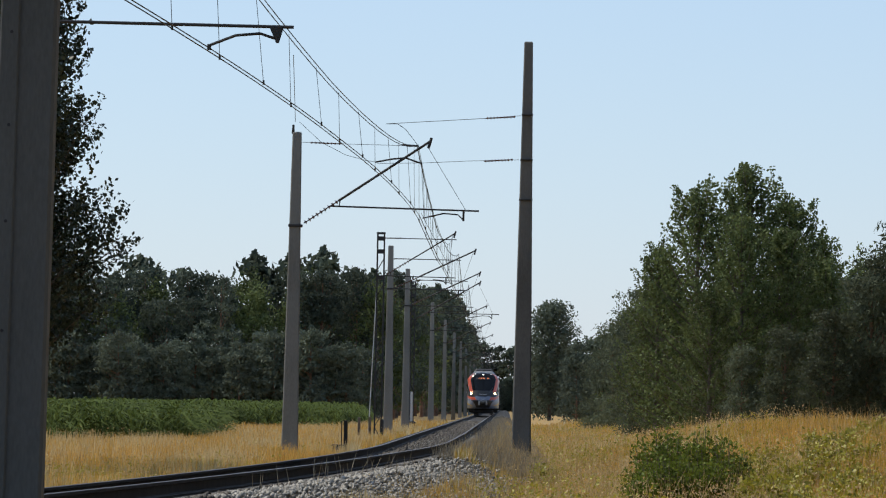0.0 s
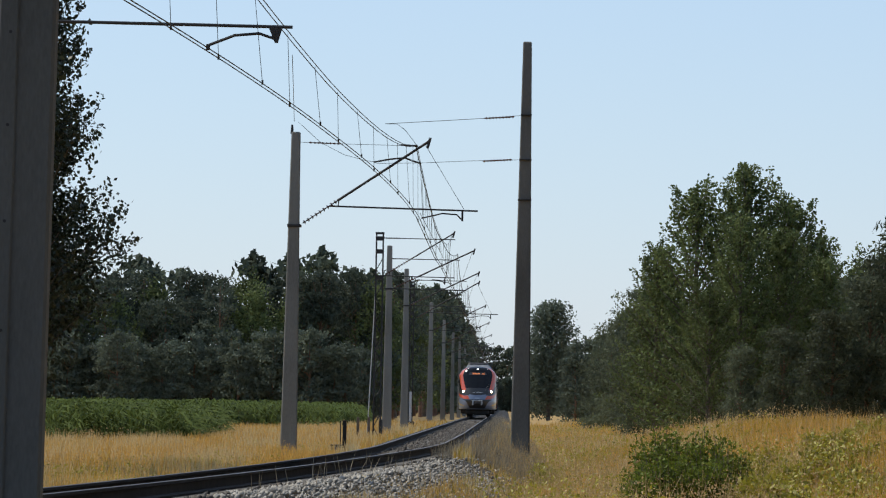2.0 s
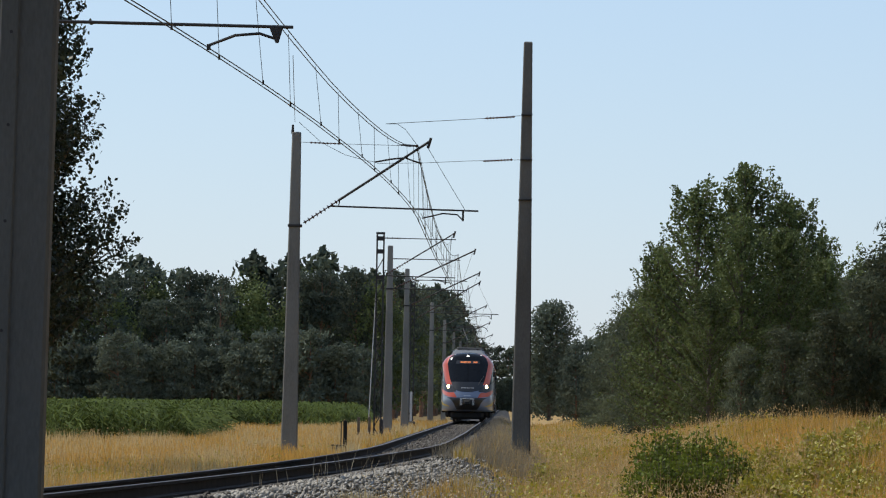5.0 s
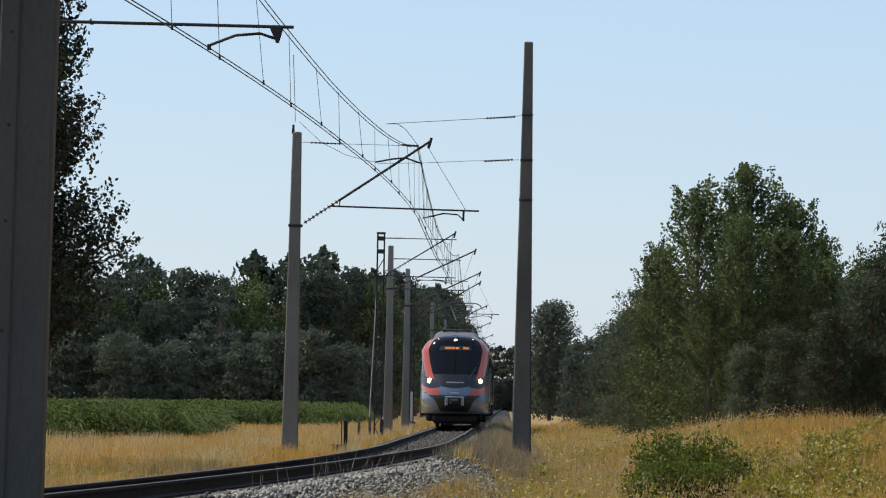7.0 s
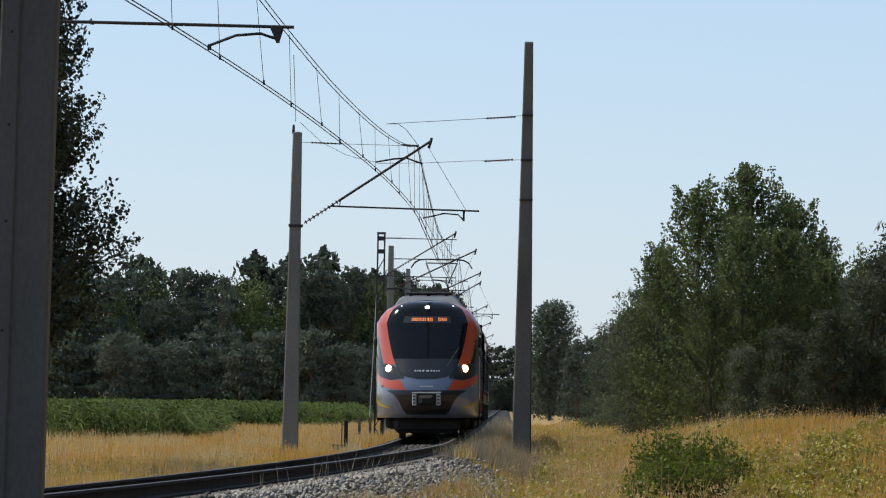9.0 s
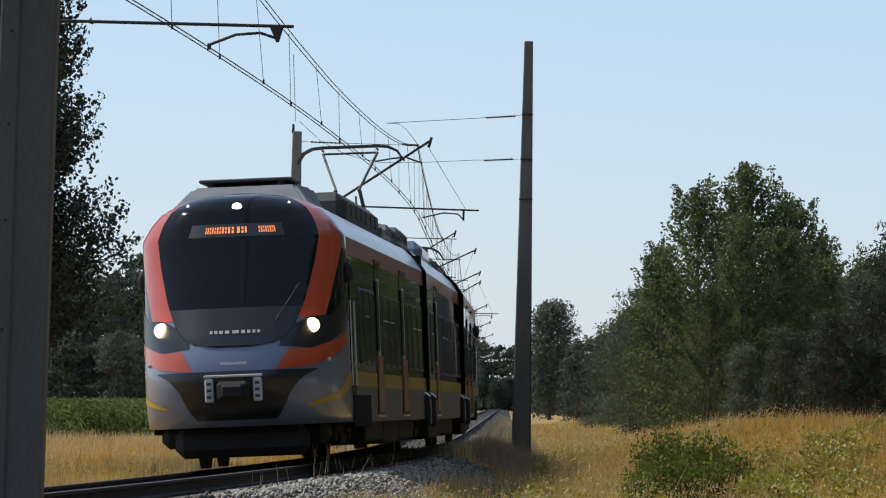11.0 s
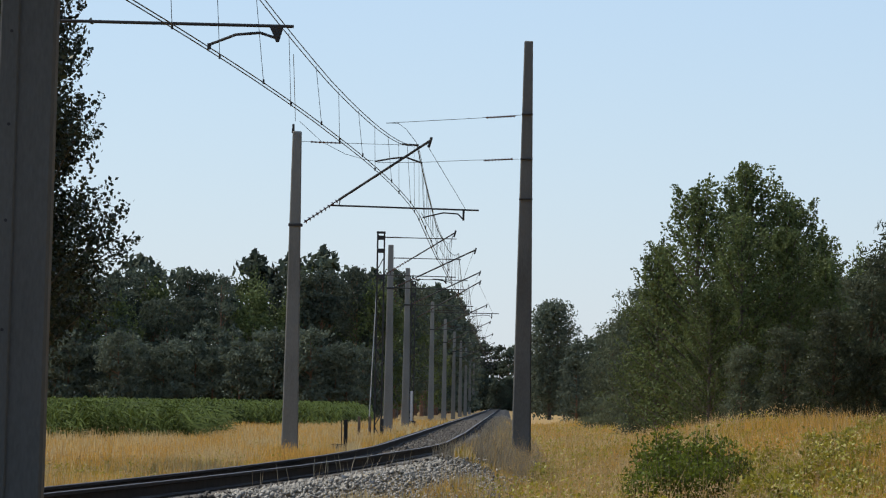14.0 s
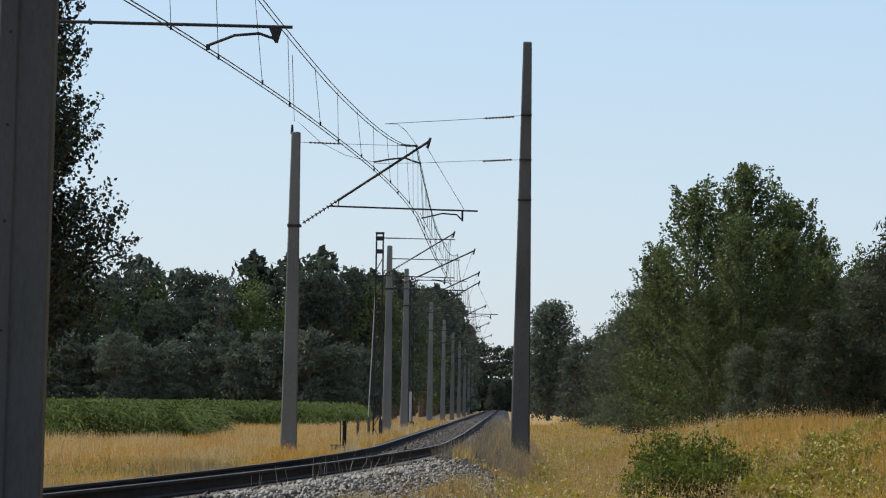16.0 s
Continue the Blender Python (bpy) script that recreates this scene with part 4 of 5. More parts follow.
def limb_mesh(trunk_h, r, ends, rng, lean=(0, 0)):
    bm = B()
    pts = [(lean[0] * t + .05 * math.sin(5 * t), lean[1] * t + .05 * math.cos(4 * t), trunk_h * t - .2 * (t == 0)) for t in (0, .25, .5, .75, 1)]
    tube(bm, pts, r, 8, r * .15)
    for e in ends:
        t = min(.92, max(.15, (e[2] / trunk_h) * .8))
        s = Vector((lean[0] * t, lean[1] * t, trunk_h * t))
        e = Vector(e)
        tube(bm, [s, s.lerp(e, .5) + Vector((0, 0, -.05 * (e - s).length)), e], r * .28 * (1 - t * .5), 5, r * .04)
    return bm


def broad_tree(name, h, rad, low, n_cl, per, leaf, seed, material, label, spread=.32, top=1.0):
    """A broadleaf tree: trunk, limbs and clusters of leaves that leave gaps. low: height of the lowest leaves."""
    rng = np.random.default_rng(seed)
    t = rng.uniform(0, 1, n_cl) ** .85
    ang = rng.uniform(0, 2 * np.pi, n_cl)
    prof = np.sin(np.pi * np.clip(t * .86 + .12, 0, 1)) ** .7 * (1 + .28 * np.sin(ang * 3 + seed) + .2 * rng.normal(size=n_cl))
    rr = rad * prof * rng.uniform(.35, 1, n_cl) ** .5
    cen = np.stack([rr * np.cos(ang), rr * np.sin(ang), low + (h * top - low) * t], 1)
    ls = []
    for c in cen:
        m = rng.normal(size=(per, 3)) * np.array([spread, spread, spread * .75]) * rng.uniform(.6, 1.3)
        ls.append(c + m)
        k = per // 6          # a shoot that sticks out of the outline
        d = np.array([c[0], c[1], rad * 1.1]) / (np.linalg.norm([c[0], c[1], rad * 1.1]) + 1e-9)
        ls.append(c + d * np.linspace(.2, spread * 3.6, k)[:, None] + rng.normal(size=(k, 3)) * spread * .16)
    pts = np.concatenate(ls)
    pts = pts[pts[:, 2] > .1]
    v, f = leaves(pts, leaf, rng)
    thing = tagged(empty(name), label, "tree", "")
    ends = [tuple(c * .92) for c in cen[::max(1, n_cl // 22)]]
    part("trunk", limb_mesh(h * .93, .018 * h + .03, ends, rng), M_bark, thing)
    raw("crown", v, f, material, thing)
    return thing


def feathery_tree(name, h, rad, low, n_br, per, leaf, seed, material, label, spread=.22, width=1.0, full=.16):
    """A leafy tree of rising limbs, each a plume of leaves that thins towards its tip."""
    rng = np.random.default_rng(seed)
    t = (np.arange(n_br) + rng.uniform(0, 1, n_br)) / n_br
    ang = np.arange(n_br) * 2.4 + rng.normal(size=n_br) * .3
    reach = rad * width * np.sin(np.pi * np.clip(full + (.97 - full) * t, 0, 1)) ** .75 * rng.uniform(.7, 1.18, n_br)
    root = np.stack([0 * t, 0 * t, low * .6 + (h * .86 - low * .6) * t], 1)
    rise = reach * rng.uniform(.35, 1.0, n_br) + .1 * h * t
    tip = root + np.stack([reach * np.cos(ang), reach * np.sin(ang), rise + low * .4 * (1 - t)], 1)
    tip[:, 2] = np.minimum(tip[:, 2], h + rng.uniform(-.7, .55, n_br))
    ls = []
    for a, b in zip(root, tip):
        u = rng.uniform(.12, 1.04, per) ** .8
        w = spread * (1.15 - .75 * u) * rng.uniform(.6, 1.2)
        tw = rng.integers(0, 7, per)             # side twigs that gather the leaves
        off = rng.normal(size=(7, 3)) * np.array([2.3, 2.3, 1.6]) * spread
        p = a + (b - a) * u[:, None] + off[tw] * (1.1 - .7 * u)[:, None] + rng.normal(size=(per, 3)) * w[:, None] * np.array([.8, .8, .7])
        ls.append(p)
    pts = np.concatenate(ls)
    pts = pts[pts[:, 2] > .1]
    v, f = leaves(pts, leaf, rng, stretch=1.5)
    thing = tagged(empty(name), label, "tree", "")
    bm = B()
    r = .015 * h + .03
    tube(bm, [(0, 0, -.2), (.04, .03, h * .3), (-.03, .05, h * .6), (0, 0, h * .95)], r, 8, r * .12)
    for a, b in zip(root, tip):
        a, b = Vector(a), Vector(b)
        tube(bm, [a, a.lerp(b, .55) + Vector((0, 0, -.04 * (b - a).length)), b], r * .2, 4, r * .03)
    part("trunk", bm, M_bark, thing)
    raw("crown", v, f, material, thing)
    return thing


def pine_tree(name, h, rad, low, seed, label, n_cl=70, per=34, leaf=.34, flat_top=True, tuft=.42, long=3.4, material=None):
    """A pine: bare orange-brown trunk below, tiers of needle tufts above."""
    rng = np.random.default_rng(seed)
    t = rng.uniform(0, 1, n_cl)
    ang = rng.uniform(0, 2 * np.pi, n_cl)
    shape = (1 - t * .72) ** .8 if not flat_top else np.sin(np.pi * np.clip(t * .75 + .2, 0, 1)) ** .6
    rr = rad * shape * rng.uniform(.25, 1.05, n_cl) ** .6 * (1 + .25 * np.sin(ang * 2 + seed))
    cen = np.stack([rr * np.cos(ang), rr * np.sin(ang), low + (h - low) * t + .06 * h * (rr / rad) * rng.normal(size=n_cl) * .3], 1)
    pts = np.concatenate([c + rng.normal(size=(per, 3)) * np.array([tuft, tuft, tuft * .5]) * rng.uniform(.6, 1.25) for c in cen])
    pts = np.concatenate([pts, np.stack([rng.normal(size=40) * .1, rng.normal(size=40) * .1, h + rng.uniform(-.5, .5, 40)], 1)])
    pts = pts[pts[:, 2] > .05]
    v, f = leaves(pts, leaf, rng, stretch=long, droop=np.array([0, 0, .5]))
    thing = tagged(empty(name), label, "tree", "")
    part("trunk", limb_mesh(h * .96, .014 * h + .03, [tuple(c) for c in cen[::4]], rng), M_bark_pine, thing)
    raw("crown", v, f, material or M_needle, thing)
    return thing


def put(proto, used, m, scale, group, label=""):
    """The first call places the tree itself, later ones a copy."""
    m = m @ Matrix.Scale(scale, 4)
    if proto.name in used:
        ob = copy_thing(proto, m)
        ob.matrix_basis = m
    else:
        proto.matrix_basis = m
        used.add(proto.name)
        ob = proto
    ob["group"] = group
    if label:
        ob["label"] = label
    return ob


used = set()
rng = np.random.default_rng(11)
PINE_L = "tall dark green pine at the edge of the woods"
pines = [pine_tree("pine_tree", 13.0, 2.5, 3.0, 20 + i, PINE_L, 110, 50, .145, i % 2 == 0, .40, 2.3) for i in range(4)]
young = [pine_tree("young_pine_tree", 6.5, 1.9, .3, 40 + i, "bushy young green pine at the field edge", 95, 48, .125, False, .30, 2.4, M_needle_young) for i in range(3)]
back_pines = [pine_tree("distant_pine_tree", 13.0, 2.5, .6, 30 + i, "dark green pine of distant woods and rows out of view", 60, 26, .36, i == 0, .5, 1.8) for i in range(2)]
near_pines = [pine_tree("thicket_pine_tree", 6.5, 1.8, .2, 50 + i, "bushy dark green pine in the thicket", 140, 84, .058, False, .3, 3.6, M_needle_near) for i in range(2)]
oaks = [broad_tree("woodland_tree", 11.5, 2.6, 1.5, 105, 50, .165, 60 + i, M_leaf, "green broadleaf tree among the pines", .5) for i in range(2)]


def tree_at(protos, x, y, scale, group):
    k = int(rng.integers(len(protos)))
    return put(protos[k], used, Matrix.Translation((x, y, ground_z(x, y) - .1)) @ pose(0, 0, 0, 0, 0, float(rng.uniform(0, 360))), scale, group)


# woods beyond the maize field
for row, (y, lo_, hi_, n) in enumerate(((402, .72, .92, 19), (409, .78, 1.0, 18), (418, .85, 1.07, 16))):
    for i in range(n):
        x = -40 + (35.5) * (i + rng.uniform(.1, .9)) / n
        tree_at(back_pines if row == 2 else oaks if rng.uniform() < .3 else pines, x, y + rng.uniform(-2, 2), rng.uniform(lo_, hi_) * (1 + .03 * smooth(-17, -9, x)), "trees of the woods")
for i in range(24):
    x = -38 + 32.6 * (i + rng.uniform(.2, .8)) / 24
    tree_at(young, x, 392 + rng.uniform(-3, 3), rng.uniform(.8, 1.15), "young pines at the field edge")
# along the left of the line and closing it far off
for i in range(46):
    y = 425 + 600 * (i / 46) ** 1.15
    off = 6.2 - 2.2 * smooth(430, 750, y)
    tree_at((pines if i % 4 else oaks) if y < 560 else back_pines, track_x(y) - off - rng.uniform(1.2, 3.4), y, rng.uniform(.88, 1.02) + .2 * smooth(450, 640, y), "trees of the woods")
    tree_at(back_pines, track_x(y) - off - rng.uniform(4.5, 8), y + 6, rng.uniform(.8, .95) + .25 * smooth(450, 640, y), "trees of the woods")
for i in range(15):
    tree_at(back_pines, 7 + i * 1.6 + rng.uniform(-.5, .5), 1005 + rng.uniform(0, 14), rng.uniform(.95, 1.1) * (1 - .03 * max(0, i - 3)), "trees of the woods")
# right of the line, far
far_tree = feathery_tree("birch_tree", 10.6, 2.15, .8, 90, 190, .14, 71, M_needle_young, "dense dark green birch standing beside the line", .34)
put(far_tree, used, pose(9.4, 430, -.4), 1.0, "")
for i in range(16):
    y = 455 + 20 * i
    tree_at(back_pines, track_x(y) + 5.5 + rng.uniform(0, 3.5), y, rng.uniform(.45, .6), "trees right of the line")
for i in range(16):
    x = 9.8 + i * .62 + rng.uniform(-.3, .3)
    tree_at(young if i % 3 else oaks, x, 285 - i * 4 + rng.uniform(-4, 4), (.58 + .036 * i) * (1 if i % 3 else .6), "trees right of the line")
for i in range(12):
    tree_at(young, 8.6 + i * .8, 320 + rng.uniform(-4, 4), .8 + .03 * i, "trees right of the line")

# the tall leafy group at the right
asp = [feathery_tree("aspen_tree", 10.3, 2.15, .3, 76, 210, .082, 80 + i, M_leaf, "tall leafy green aspen in a thicket", .15, 1.0, .36) for i in range(3)]
for x, y, s, k in ((10.4, 171, 1.0, 0), (8.55, 170, .92, 1), (7.35, 173, .72, 2), (11.9, 172, .89, 1), (13.1, 174, .76, 2), (9.8, 166, .8, 2), (11.4, 167, .76, 0), (7.75, 178, .64, 0), (8.7, 164, .55, 1), (12.8, 168, .66, 0)):
    put(asp[k], used, pose(x + .2, y, ground_z(x, y) - .1, 0, 0, 57 * x), s, "trees of the thicket")
for x, y, s in ((14.3, 160, .98), (15.3, 162, 1.16), (16.2, 158, 1.05), (17.4, 161, 1.15), (13.4, 155, .82), (14.8, 153, .74), (16.0, 150, .85), (12.2, 154, .66), (10.8, 156, .58), (9.6, 158, .5), (18.6, 156, 1.1), (19.8, 160, 1.2), (21, 158, 1.2),
                (7.9, 190, .6), (8.6, 196, .72), (9.4, 200, .85), (8.4, 205, .6), (9.4, 218, .72), (8.3, 240, .8), (9.0, 236, .9), (9.6, 232, 1.0), (10.2, 228, 1.08), (8.9, 224, .72)):
    tree_at(near_pines, x, y, s, "pines of the thicket")
for i in range(14):
    tree_at(young, 6.5 + i * .75, 992 + rng.uniform(-4, 4), rng.uniform(.8, 1.1), "trees of the woods")
# unseen row, added to hold back sky light from faces turned to the camera
for i in range(22):
    tree_at(back_pines, -36 + i * 3.4 + rng.uniform(-1, 1), -26 + rng.uniform(-8, 6), rng.uniform(.9, 1.1), "trees behind the viewer")
# trees on past the view, which the train's flank mirrors
for i in range(62):
    y = 20 + i * 3.4
    x = 14.6 + 4.2 * smooth(95, 130, y) + 5.0 * smooth(165, 215, y)
    low_gap = math.degrees(math.atan2(x + 1.7, y - 58)) < 11.6 if y > 58 else False      # a clearing with lower growth
    tree_at(back_pines, x + (i % 2) * 1.8 + rng.uniform(-.3, .6), y, rng.uniform(.92, 1.1) * (.42 if low_gap else 1.4), "trees beside the meadow")

# near tree at the left
near_tree = feathery_tree("poplar_tree", 11.0, 2.14, 2.3, 220, 760, .056, 91, M_poplar, "tall poplar with small dark glossy leaves", .17, 1.0, .45)
put(near_tree, used, pose(-8.15, 86, -.55, 0, 0, 30), 1.0, "")

# maize field: stalks with bent leaves, one mass
def maize():
    rng = np.random.default_rng(5)
    vs, n = [], 7000
    t = rng.uniform(0, 1, n)
    dep = rng.uniform(0, 1, n) ** 2.2 * 60
    x = -16.5 + t * 12 + rng.uniform(-.3, .3, n) - dep * .02
    y = 178 + t * 113 + dep
    back = rng.uniform(0, 1, n) < .25
    x = np.where(back, rng.uniform(-42, -5, n), x)
    y = np.where(back, 240 + rng.uniform(0, 120, n), y)
    left = rng.uniform(0, 1, n) < .15
    x, y = np.where(left, rng.uniform(-30, -16, n), x), np.where(left, 172 + rng.uniform(0, 30, n), y)
    ok = x < np.array([track_x(v) for v in y]) - 5.8
    x, y = x[ok], y[ok]
    for xi, yi in zip(x, y):
        z0 = ground_z(xi, yi)
        h = rng.uniform(1.05, 1.42) * (1 + .16 * noise.noise((xi * .5, yi * .15, 2))) * (.62 + .38 * smooth(5.8, 8.6, track_x(yi) - xi))
        for k in range(7):
            a, zz = rng.uniform(0, 6.28), z0 + h * (.2 + .8 * k / 7)
            d, w = np.array([math.cos(a), math.sin(a)]), .05
            p = np.array([-d[1], d[0]]) * w
            L = rng.uniform(.35, .7)
            m = np.array([xi, yi]) + d * L * .5
            e = np.array([xi, yi]) + d * L
            vs.append([(xi, yi, zz), (m[0] + p[0], m[1] + p[1], zz + .22), (e[0], e[1], zz + rng.uniform(-.1, .2)), (m[0] - p[0], m[1] - p[1], zz + .20)])
    for i in range(750):      # the corner of the field that reaches nearest, with long arching leaves
        u = rng.uniform(0, 1) ** .8
        xi, yi = -13.2 + 4.9 * u, 150 + 30 * rng.uniform(0, 1) + 12 * u
        z0, h = ground_z(xi, yi), rng.uniform(1.15, 1.5) * (1 - .25 * u)
        for k in range(8):
            a, zz, L = rng.uniform(0, 6.28), z0 + h * (.1 + .8 * k / 8), rng.uniform(.5, .95)
            d, p = np.array([math.cos(a), math.sin(a)]), np.array([-math.sin(a), math.cos(a)]) * .035
            m, e = np.array([xi, yi]) + d * L * .45, np.array([xi, yi]) + d * L
            vs.append([(xi, yi, zz), (m[0] + p[0], m[1] + p[1], zz + .34), (e[0], e[1], zz + rng.uniform(.0, .35)), (m[0] - p[0], m[1] - p[1], zz + .31)])
    v = np.array(vs).reshape(-1, 3)
    tagged(raw("maize_field", v, np.arange(len(v)).reshape(-1, 4), M_maize), "dense green maize standing behind dry grass", "maize", kind="stuff")


def blades(name, x, y, h, w, rng, material, label, lean=.35):
    """Many bent blades rooted on the ground."""
    n = len(x)
    z = np.array([surface_z(a, b) for a, b in zip(x, y)]) - .03
    a = rng.uniform(0, 2 * np.pi, n)
    l = h * rng.uniform(.1, 1, n) * lean
    dx, dy = np.cos(a) * l, np.sin(a) * l
    px, py = -np.sin(a + rng.normal(size=n)) * w / 2, np.cos(a) * w / 2
    px = np.where(np.abs(px) < w * .3, w * .35, px)
    # each blade is one folded kite: root, two shoulders and the tip
    v = np.stack([np.stack([x, y, z], 1), np.stack([x + dx * .35 + px, y + dy * .35 + py, z + h * .42], 1), np.stack([x + dx, y + dy, z + h], 1),
                  np.stack([x + dx * .35 - px, y + dy * .35 - py, z + h * .42], 1)], 1).reshape(-1, 3)
    allv, allf = v, np.arange(len(v)).reshape(-1, 4)
    return tagged(raw(name, allv, allf, material), label, "grass", kind="stuff")


def grass():
    rng = np.random.default_rng(3)
    tx = np.vectorize(track_x)

    def field(n, side, y0, y1, lo_, hi_):
        y = np.exp(rng.uniform(np.log(y0), np.log(y1), n))
        if side < 0:
            x = tx(y) - 1.75 - rng.uniform(0, 1, n) ** 1.2 * np.minimum(14, 3 + .075 * y)
        else:
            x = tx(y) + np.where(y < 88, 2.6, 1.75) + rng.uniform(0, 1, n) ** 1.1 * np.minimum(24, 2 + .10 * y)
        p = np.array([noise.noise((a * .35, b * .12, side)) for a, b in zip(x, y)])
        q = np.array([noise.noise((a * 1.7, b * .7, side + 5)) for a, b in zip(x, y)])
        h = (lo_ + (hi_ - lo_) * np.clip(.5 + p * .6 + q * .35, 0, 1)) * rng.uniform(.55, 1.15, n)
        return x, y, h, p
    x, y, h, p = field(90000, -1, 55, 330, .28, .62)
    k = rng.uniform(0, 1, len(x)) < np.clip(.08 - p * .5 + .4 * np.clip((tx(y) - x - 1) / 3, 0, 1) * (y < 105) * (x > tx(y) - 6), .03, .7)
    q = np.array([noise.noise((a * .5, b * .09, 21)) for a, b in zip(x, y)]) + rng.normal(size=len(x)) * .12
    s_ = ~k & (q > .08)
    k2 = ~k & ~s_
    blades("pale_grass", x[s_], y[s_], h[s_] * 1.1, .005 + y[s_] * .0001, rng, M_straw, "pale straw-coloured grass beside the track")
    blades("dry_grass", x[k2], y[k2], h[k2], .006 + y[k2] * .00011, rng, M_grass, "tall golden dry summer grass beside the track")
    blades("green_grass", x[k], y[k], h[k] * .8, .007 + y[k] * .00012, rng, M_grass_green, "olive green weeds among dry grass")
    x, y, h, p = field(140000, 1, 48, 300, .16, .5)
    h *= .75 + .5 * np.clip((x - 3) / 5, 0, 1)
    h = np.where((x > 2.1) & (x < 4.0) & (y < 69), h * .45, h)
    h = np.where((x > .6) & (x < 3.7) & (y > 60), h * .5, h)
    near_rail = (x - tx(y) < 4.2) & (y > 75)
    h = np.where(near_rail, h * 1.3, h)
    k = rng.uniform(0, 1, len(x)) < np.clip(.2 - p * .6 + .25 * np.clip((x - 3) / 4, 0, 1), .05, .75)
    q = np.array([noise.noise((a * .6, b * .1, 31)) for a, b in zip(x, y)]) + rng.normal(size=len(x)) * .12
    s_ = ~k & (q > np.where((x > 1.4) & (x < 4.2) & (y > 76), -.06, .14))
    k2 = ~k & ~s_
    blades("pale_grass", x[s_], y[s_], h[s_] * 1.1, .004 + y[s_] * .00009, rng, M_straw, "pale straw-coloured grass on a low bank")
    blades("dry_grass", x[k2], y[k2], h[k2], .005 + y[k2] * .0001, rng, M_grass, "golden dry meadow grass on a low bank")
    blades("green_grass", x[k], y[k], h[k] * .9, .007 + y[k] * .00012, rng, M_grass_green, "yellow-green weeds in the dry meadow")
    # tall seed stalks
    x, y, h, p = field(4500, 1, 60, 160, .5, .85)
    blades("seed_stalks", x, y, h, .008 + 0 * x, rng, M_seed, "thin pale seed stalks above the grass", .5)
    y = np.concatenate([rng.uniform(56, 76, 50), 91 + 300 * rng.uniform(0, 1, 12000) ** 1.7])
    x = tx(y) + np.concatenate([rng.uniform(1.0, 2.6, 50), 1.15 + 2.0 * rng.uniform(0, 1, 12000) ** .6])
    blades("rail_weeds", x, y, rng.uniform(.18, .45, len(x)), .010 + 0 * x, rng, M_dead_stalk, "grey-brown dry stalks growing in the track ballast", .5)


M_dead_stalk = mat("dead_grey_stalk", (.34, .28, .19), (.13, .10, .065), .85, scale=.5, fine=4, island=.5, translucent=.2)
M_seed = mat("pale_seed_stalk", (.50, .37, .18), (.30, .21, .09), .8, scale=.5, fine=4, island=.4, translucent=.3)
maize()
grass()


def flecks():
    """Small seed heads and weed leaves in the grass."""
    rng = np.random.default_rng(17)
    for nm, material, n, side, lo_, hi_, size, label in (
            ("seed_heads", M_seed, 36000, 1, .12, .55, .019, "pale golden seed heads over the meadow grass"),
            ("weed_leaves", M_weed, 34000, 1, .08, .42, .027, "small yellow-green weed leaves in the meadow"),
            ("seed_heads", M_seed, 26000, -1, .2, .6, .017, "pale golden seed heads beside the track"),
            ("weed_leaves", M_weed, 16000, -1, .1, .4, .024, "small green weed leaves beside the track")):
        y = np.exp(rng.uniform(np.log(50), np.log(230), n))
        c = np.array([track_x(v) for v in y])
        x = c + side * (1.9 + rng.uniform(0, 1, n) * np.minimum(18, 2 + .09 * y))
        p = np.array([noise.noise((a * .45, b * .14, side + (9 if "weed" in nm else 0))) for a, b in zip(x, y)])
        ok = p + rng.normal(size=n) * .15 > (.02 if "weed" in nm else -.2)
        if "weed" in nm and side < 0:
            ok &= (c - x < 5.5)
        x, y, p = x[ok], y[ok], p[ok]
        z = np.array([ground_z(a, b) for a, b in zip(x, y)]) + rng.uniform(lo_, hi_, len(x)) * (.8 + .6 * np.clip(p, -.5, .5))
        v, f = leaves(np.stack([x, y, z], 1), size * (.7 + y / 160), rng, stretch=1.8)
        tagged(raw(nm, v, f, material), label, "grass", kind="stuff")


flecks()


def shrub(x, y, w, h, n, leaf, seed, label, material):
    """A low shrub: many thin stems with small leaves up them."""
    rng = np.random.default_rng(seed)
    thing = tagged(empty("shrub", pose(x, y, ground_z(x, y))), label, "shrub", "weedy shrubs on the bank")
    bm, pts = B(), []
    for i in range(n):
        a, r = rng.uniform(0, 6.28), w * rng.uniform(0, 1) ** .6
        base = Vector((r * .5 * math.cos(a), r * .5 * math.sin(a), -.05))
        tip = Vector((r * math.cos(a), r * math.sin(a), h * rng.uniform(.3, 1.05) * (1 - .3 * (r / w) ** 2)))
        tube(bm, [base, base.lerp(tip, .5) + Vector((0, 0, .05)), tip], .006, 4, .002)
        m = 34
        t = rng.uniform(.2, 1.02, m)[:, None]
        pts.append(np.array(base) * (1 - t) + np.array(tip) * t + rng.normal(size=(m, 3)) * .05)
    tagged(part("stem", bm, M_bark, thing), kind="stuff")
    v, f = leaves(np.concatenate(pts), leaf, rng, stretch=1.7)
    tagged(raw("foliage", v, f, material, thing), kind="stuff")


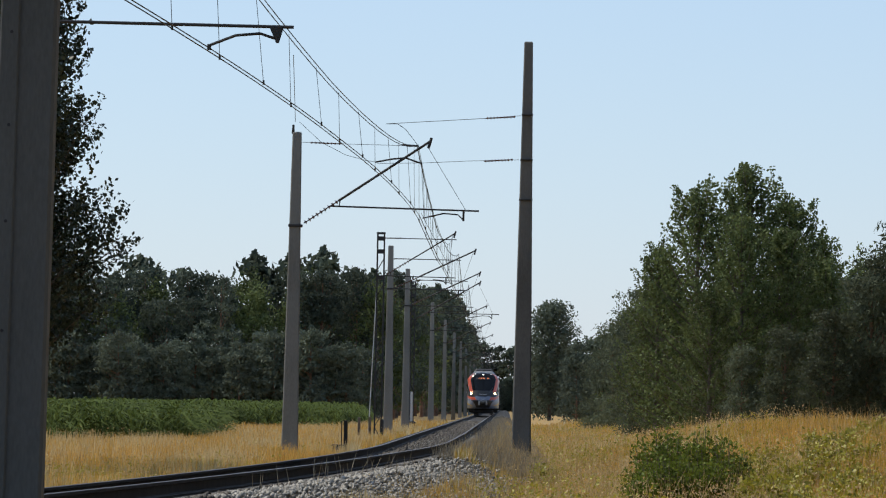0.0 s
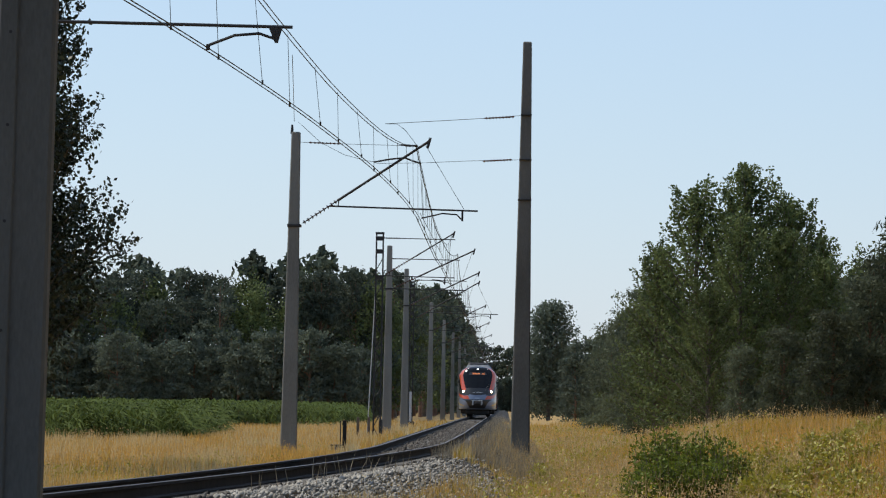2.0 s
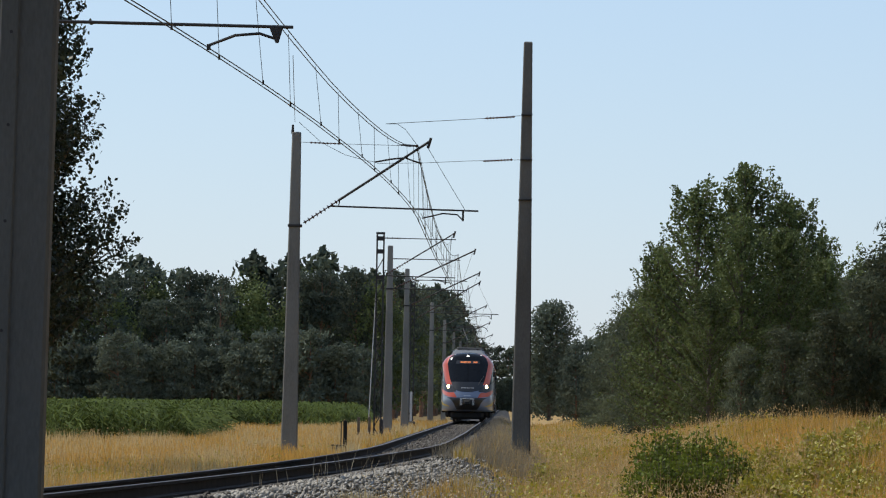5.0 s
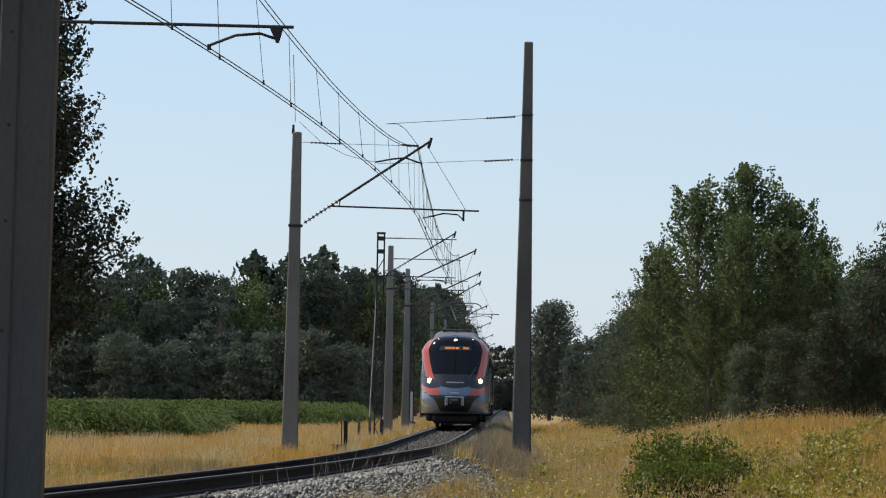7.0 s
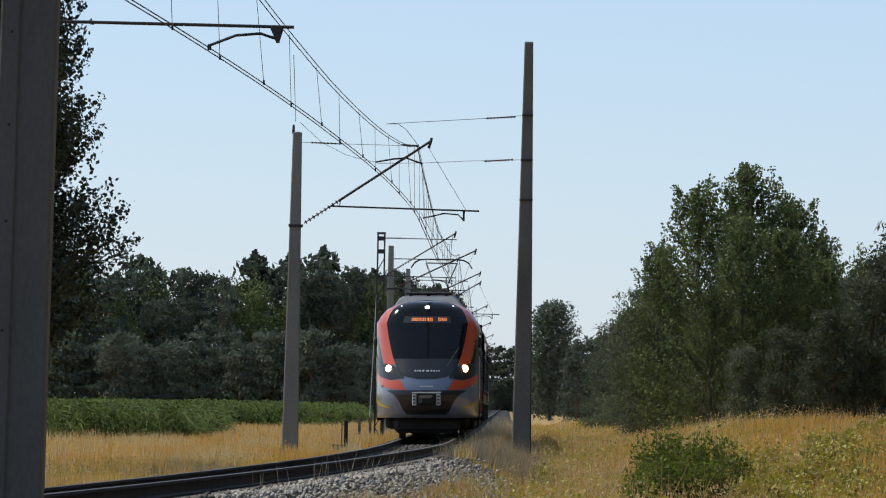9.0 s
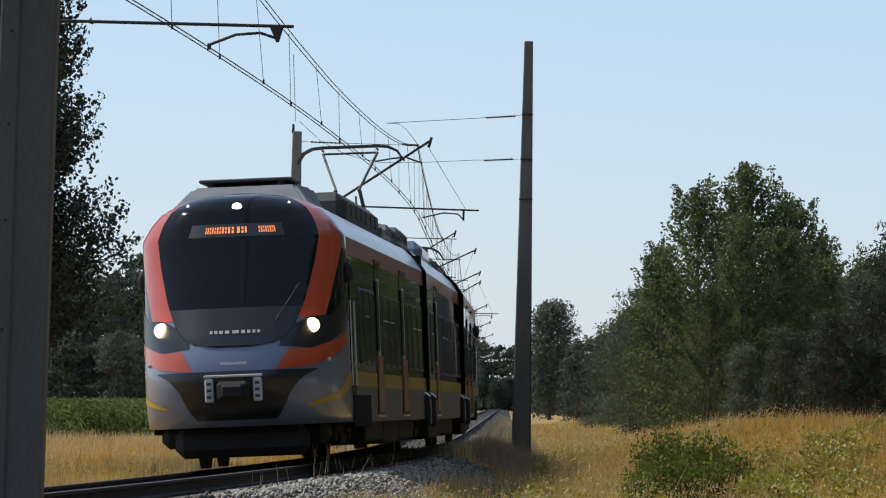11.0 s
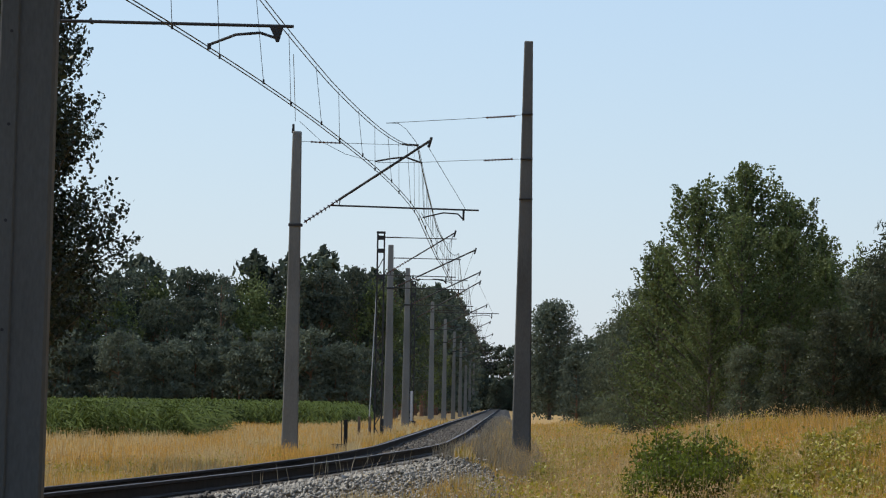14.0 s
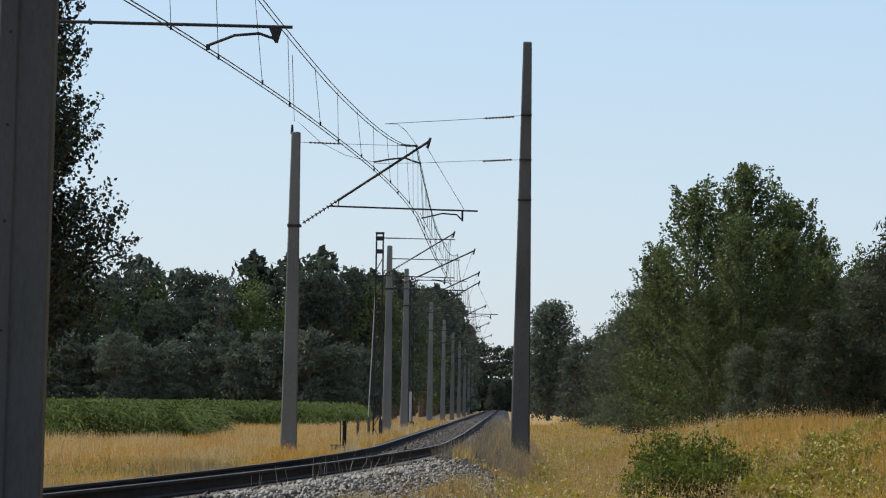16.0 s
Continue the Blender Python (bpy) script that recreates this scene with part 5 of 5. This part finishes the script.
for x, y, w, h, n, leaf, seed, dark in ((3.3, 72, .5, 1.15, 190, .034, 1, 1), (3.8, 71, .42, 1.1, 150, .034, 2, 1), (2.85, 69, .36, .6, 110, .032, 3, 1), (4.55, 73, .4, .75, 60, .03, 4, 0),
                                        (2.66, 65, .24, .42, 80, .034, 51, 1), (3.05, 65.5, .42, .72, 190, .034, 52, 1), (3.5, 66.5, .36, .66, 150, .034, 53, 1), (4.15, 70, .3, .95, 90, .03, 54, 1), (4.3, 66, .5, .5, 80, .05, 5, 0), (5.3, 72, .5, .45, 70, .045, 6, 0), (6.0, 75, .6, .5, 80, .045, 7, 0), (4.7, 68, .5, .42, 70, .045, 8, 0), (5.6, 66, .5, .35, 70, .04, 9, 0), (6.6, 80, .6, .5, 70, .045, 10, 0), (1.9, 92, .4, .45, 50, .045, 12, 0),
                                        *[(4.1 + 4.2 * ((i * 37) % 19) / 19, 60 + 32 * ((i * 23) % 17) / 17, .3 + .25 * ((i * 7) % 5) / 5, .28 + .3 * ((i * 11) % 7) / 7, 40, .04, 30 + i, 0) for i in range(24)]):
    shrub(x, y, w, h, n, leaf, seed, "leafy dark green shrub on the grassy bank" if dark else "yellow-green weeds on the grassy bank", M_leaf_dark if dark else M_weed)


# ---------- loose ballast stones ----------
def stones():
    rng = np.random.default_rng(8)
    n = 24000
    y = np.concatenate([rng.uniform(50, 96, 19500), 96 + 230 * rng.uniform(0, 1, n - 19500) ** 1.5])
    o = np.where(rng.uniform(0, 1, n) < .8, rng.uniform(.85, 3.0, n), rng.uniform(-.68, .68, n))
    o = np.where((y > 100) & (rng.uniform(0, 1, n) < .6), rng.uniform(-.68, .68, n), o)
    z = np.where(o > 2.0, -.19 - (o - 2.0) * .47, np.where(np.abs(o) < .7, -.175, np.where(o < 1.3, -.235, -.19)))
    keep = ~((o > 2.3) & (rng.uniform(0, 1, n) < .25)) & ~((o > 1.35) & (rng.uniform(0, 1, n) < np.clip((y - 74) / 12, 0, .92)))
    z = z + rng.uniform(-.035, .03, n) * (o > 1.3)
    y, o, z = y[keep], o[keep], z[keep]
    n = len(y)
    c = np.array([on_track(a, b, d) for a, b, d in zip(y, o, z)])
    corner = np.array([(-1, -1, -1), (1, -1, -1), (1, 1, -1), (-1, 1, -1), (-1, -1, 1), (1, -1, 1), (1, 1, 1), (-1, 1, 1)], float) * .5
    face = np.array([(0, 3, 2, 1), (4, 5, 6, 7), (0, 1, 5, 4), (1, 2, 6, 5), (2, 3, 7, 6), (3, 0, 4, 7)])
    s = (rng.uniform(.018, .046, n) * (1 + np.clip(y - 100, 0, 300) / 160))[:, None, None] * rng.uniform(.6, 1.2, (n, 1, 3))
    v = corner[None] * (1 + .45 * rng.normal(size=(n, 8, 3))) * s
    q = rng.normal(size=(n, 4))
    q /= np.linalg.norm(q, axis=1, keepdims=True)
    w, x_, y_, z_ = q.T
    R = np.stack([1 - 2 * (y_ * y_ + z_ * z_), 2 * (x_ * y_ - z_ * w), 2 * (x_ * z_ + y_ * w), 2 * (x_ * y_ + z_ * w), 1 - 2 * (x_ * x_ + z_ * z_), 2 * (y_ * z_ - x_ * w),
                  2 * (x_ * z_ - y_ * w), 2 * (y_ * z_ + x_ * w), 1 - 2 * (x_ * x_ + y_ * y_)], 1).reshape(n, 3, 3)
    v = np.einsum("nij,nkj->nki", R, v) + c[:, None]
    for inside, nm, material, label in ((False, "ballast_stones", M_stone, "loose sharp grey ballast stones along the track"),
                                        (True, "track_stones", M_stone_dark, "dark ballast stones, oily between the rails and painted as shaded beside them")):
        # the dark margin right of the rail stands for shade, by stone colour
        w_ = v[((o < 1.46 + .16 * np.sin(y * .9) + .1 * np.sin(y * 2.3)) | (y > 97 + 3 * np.sin(o * 7))) == inside]
        f = (face[None] + 8 * np.arange(len(w_))[:, None, None]).reshape(-1, 4)
        tagged(raw(nm, w_.reshape(-1, 3), f, material), label, "stones", kind="stuff")


stones()

motions()
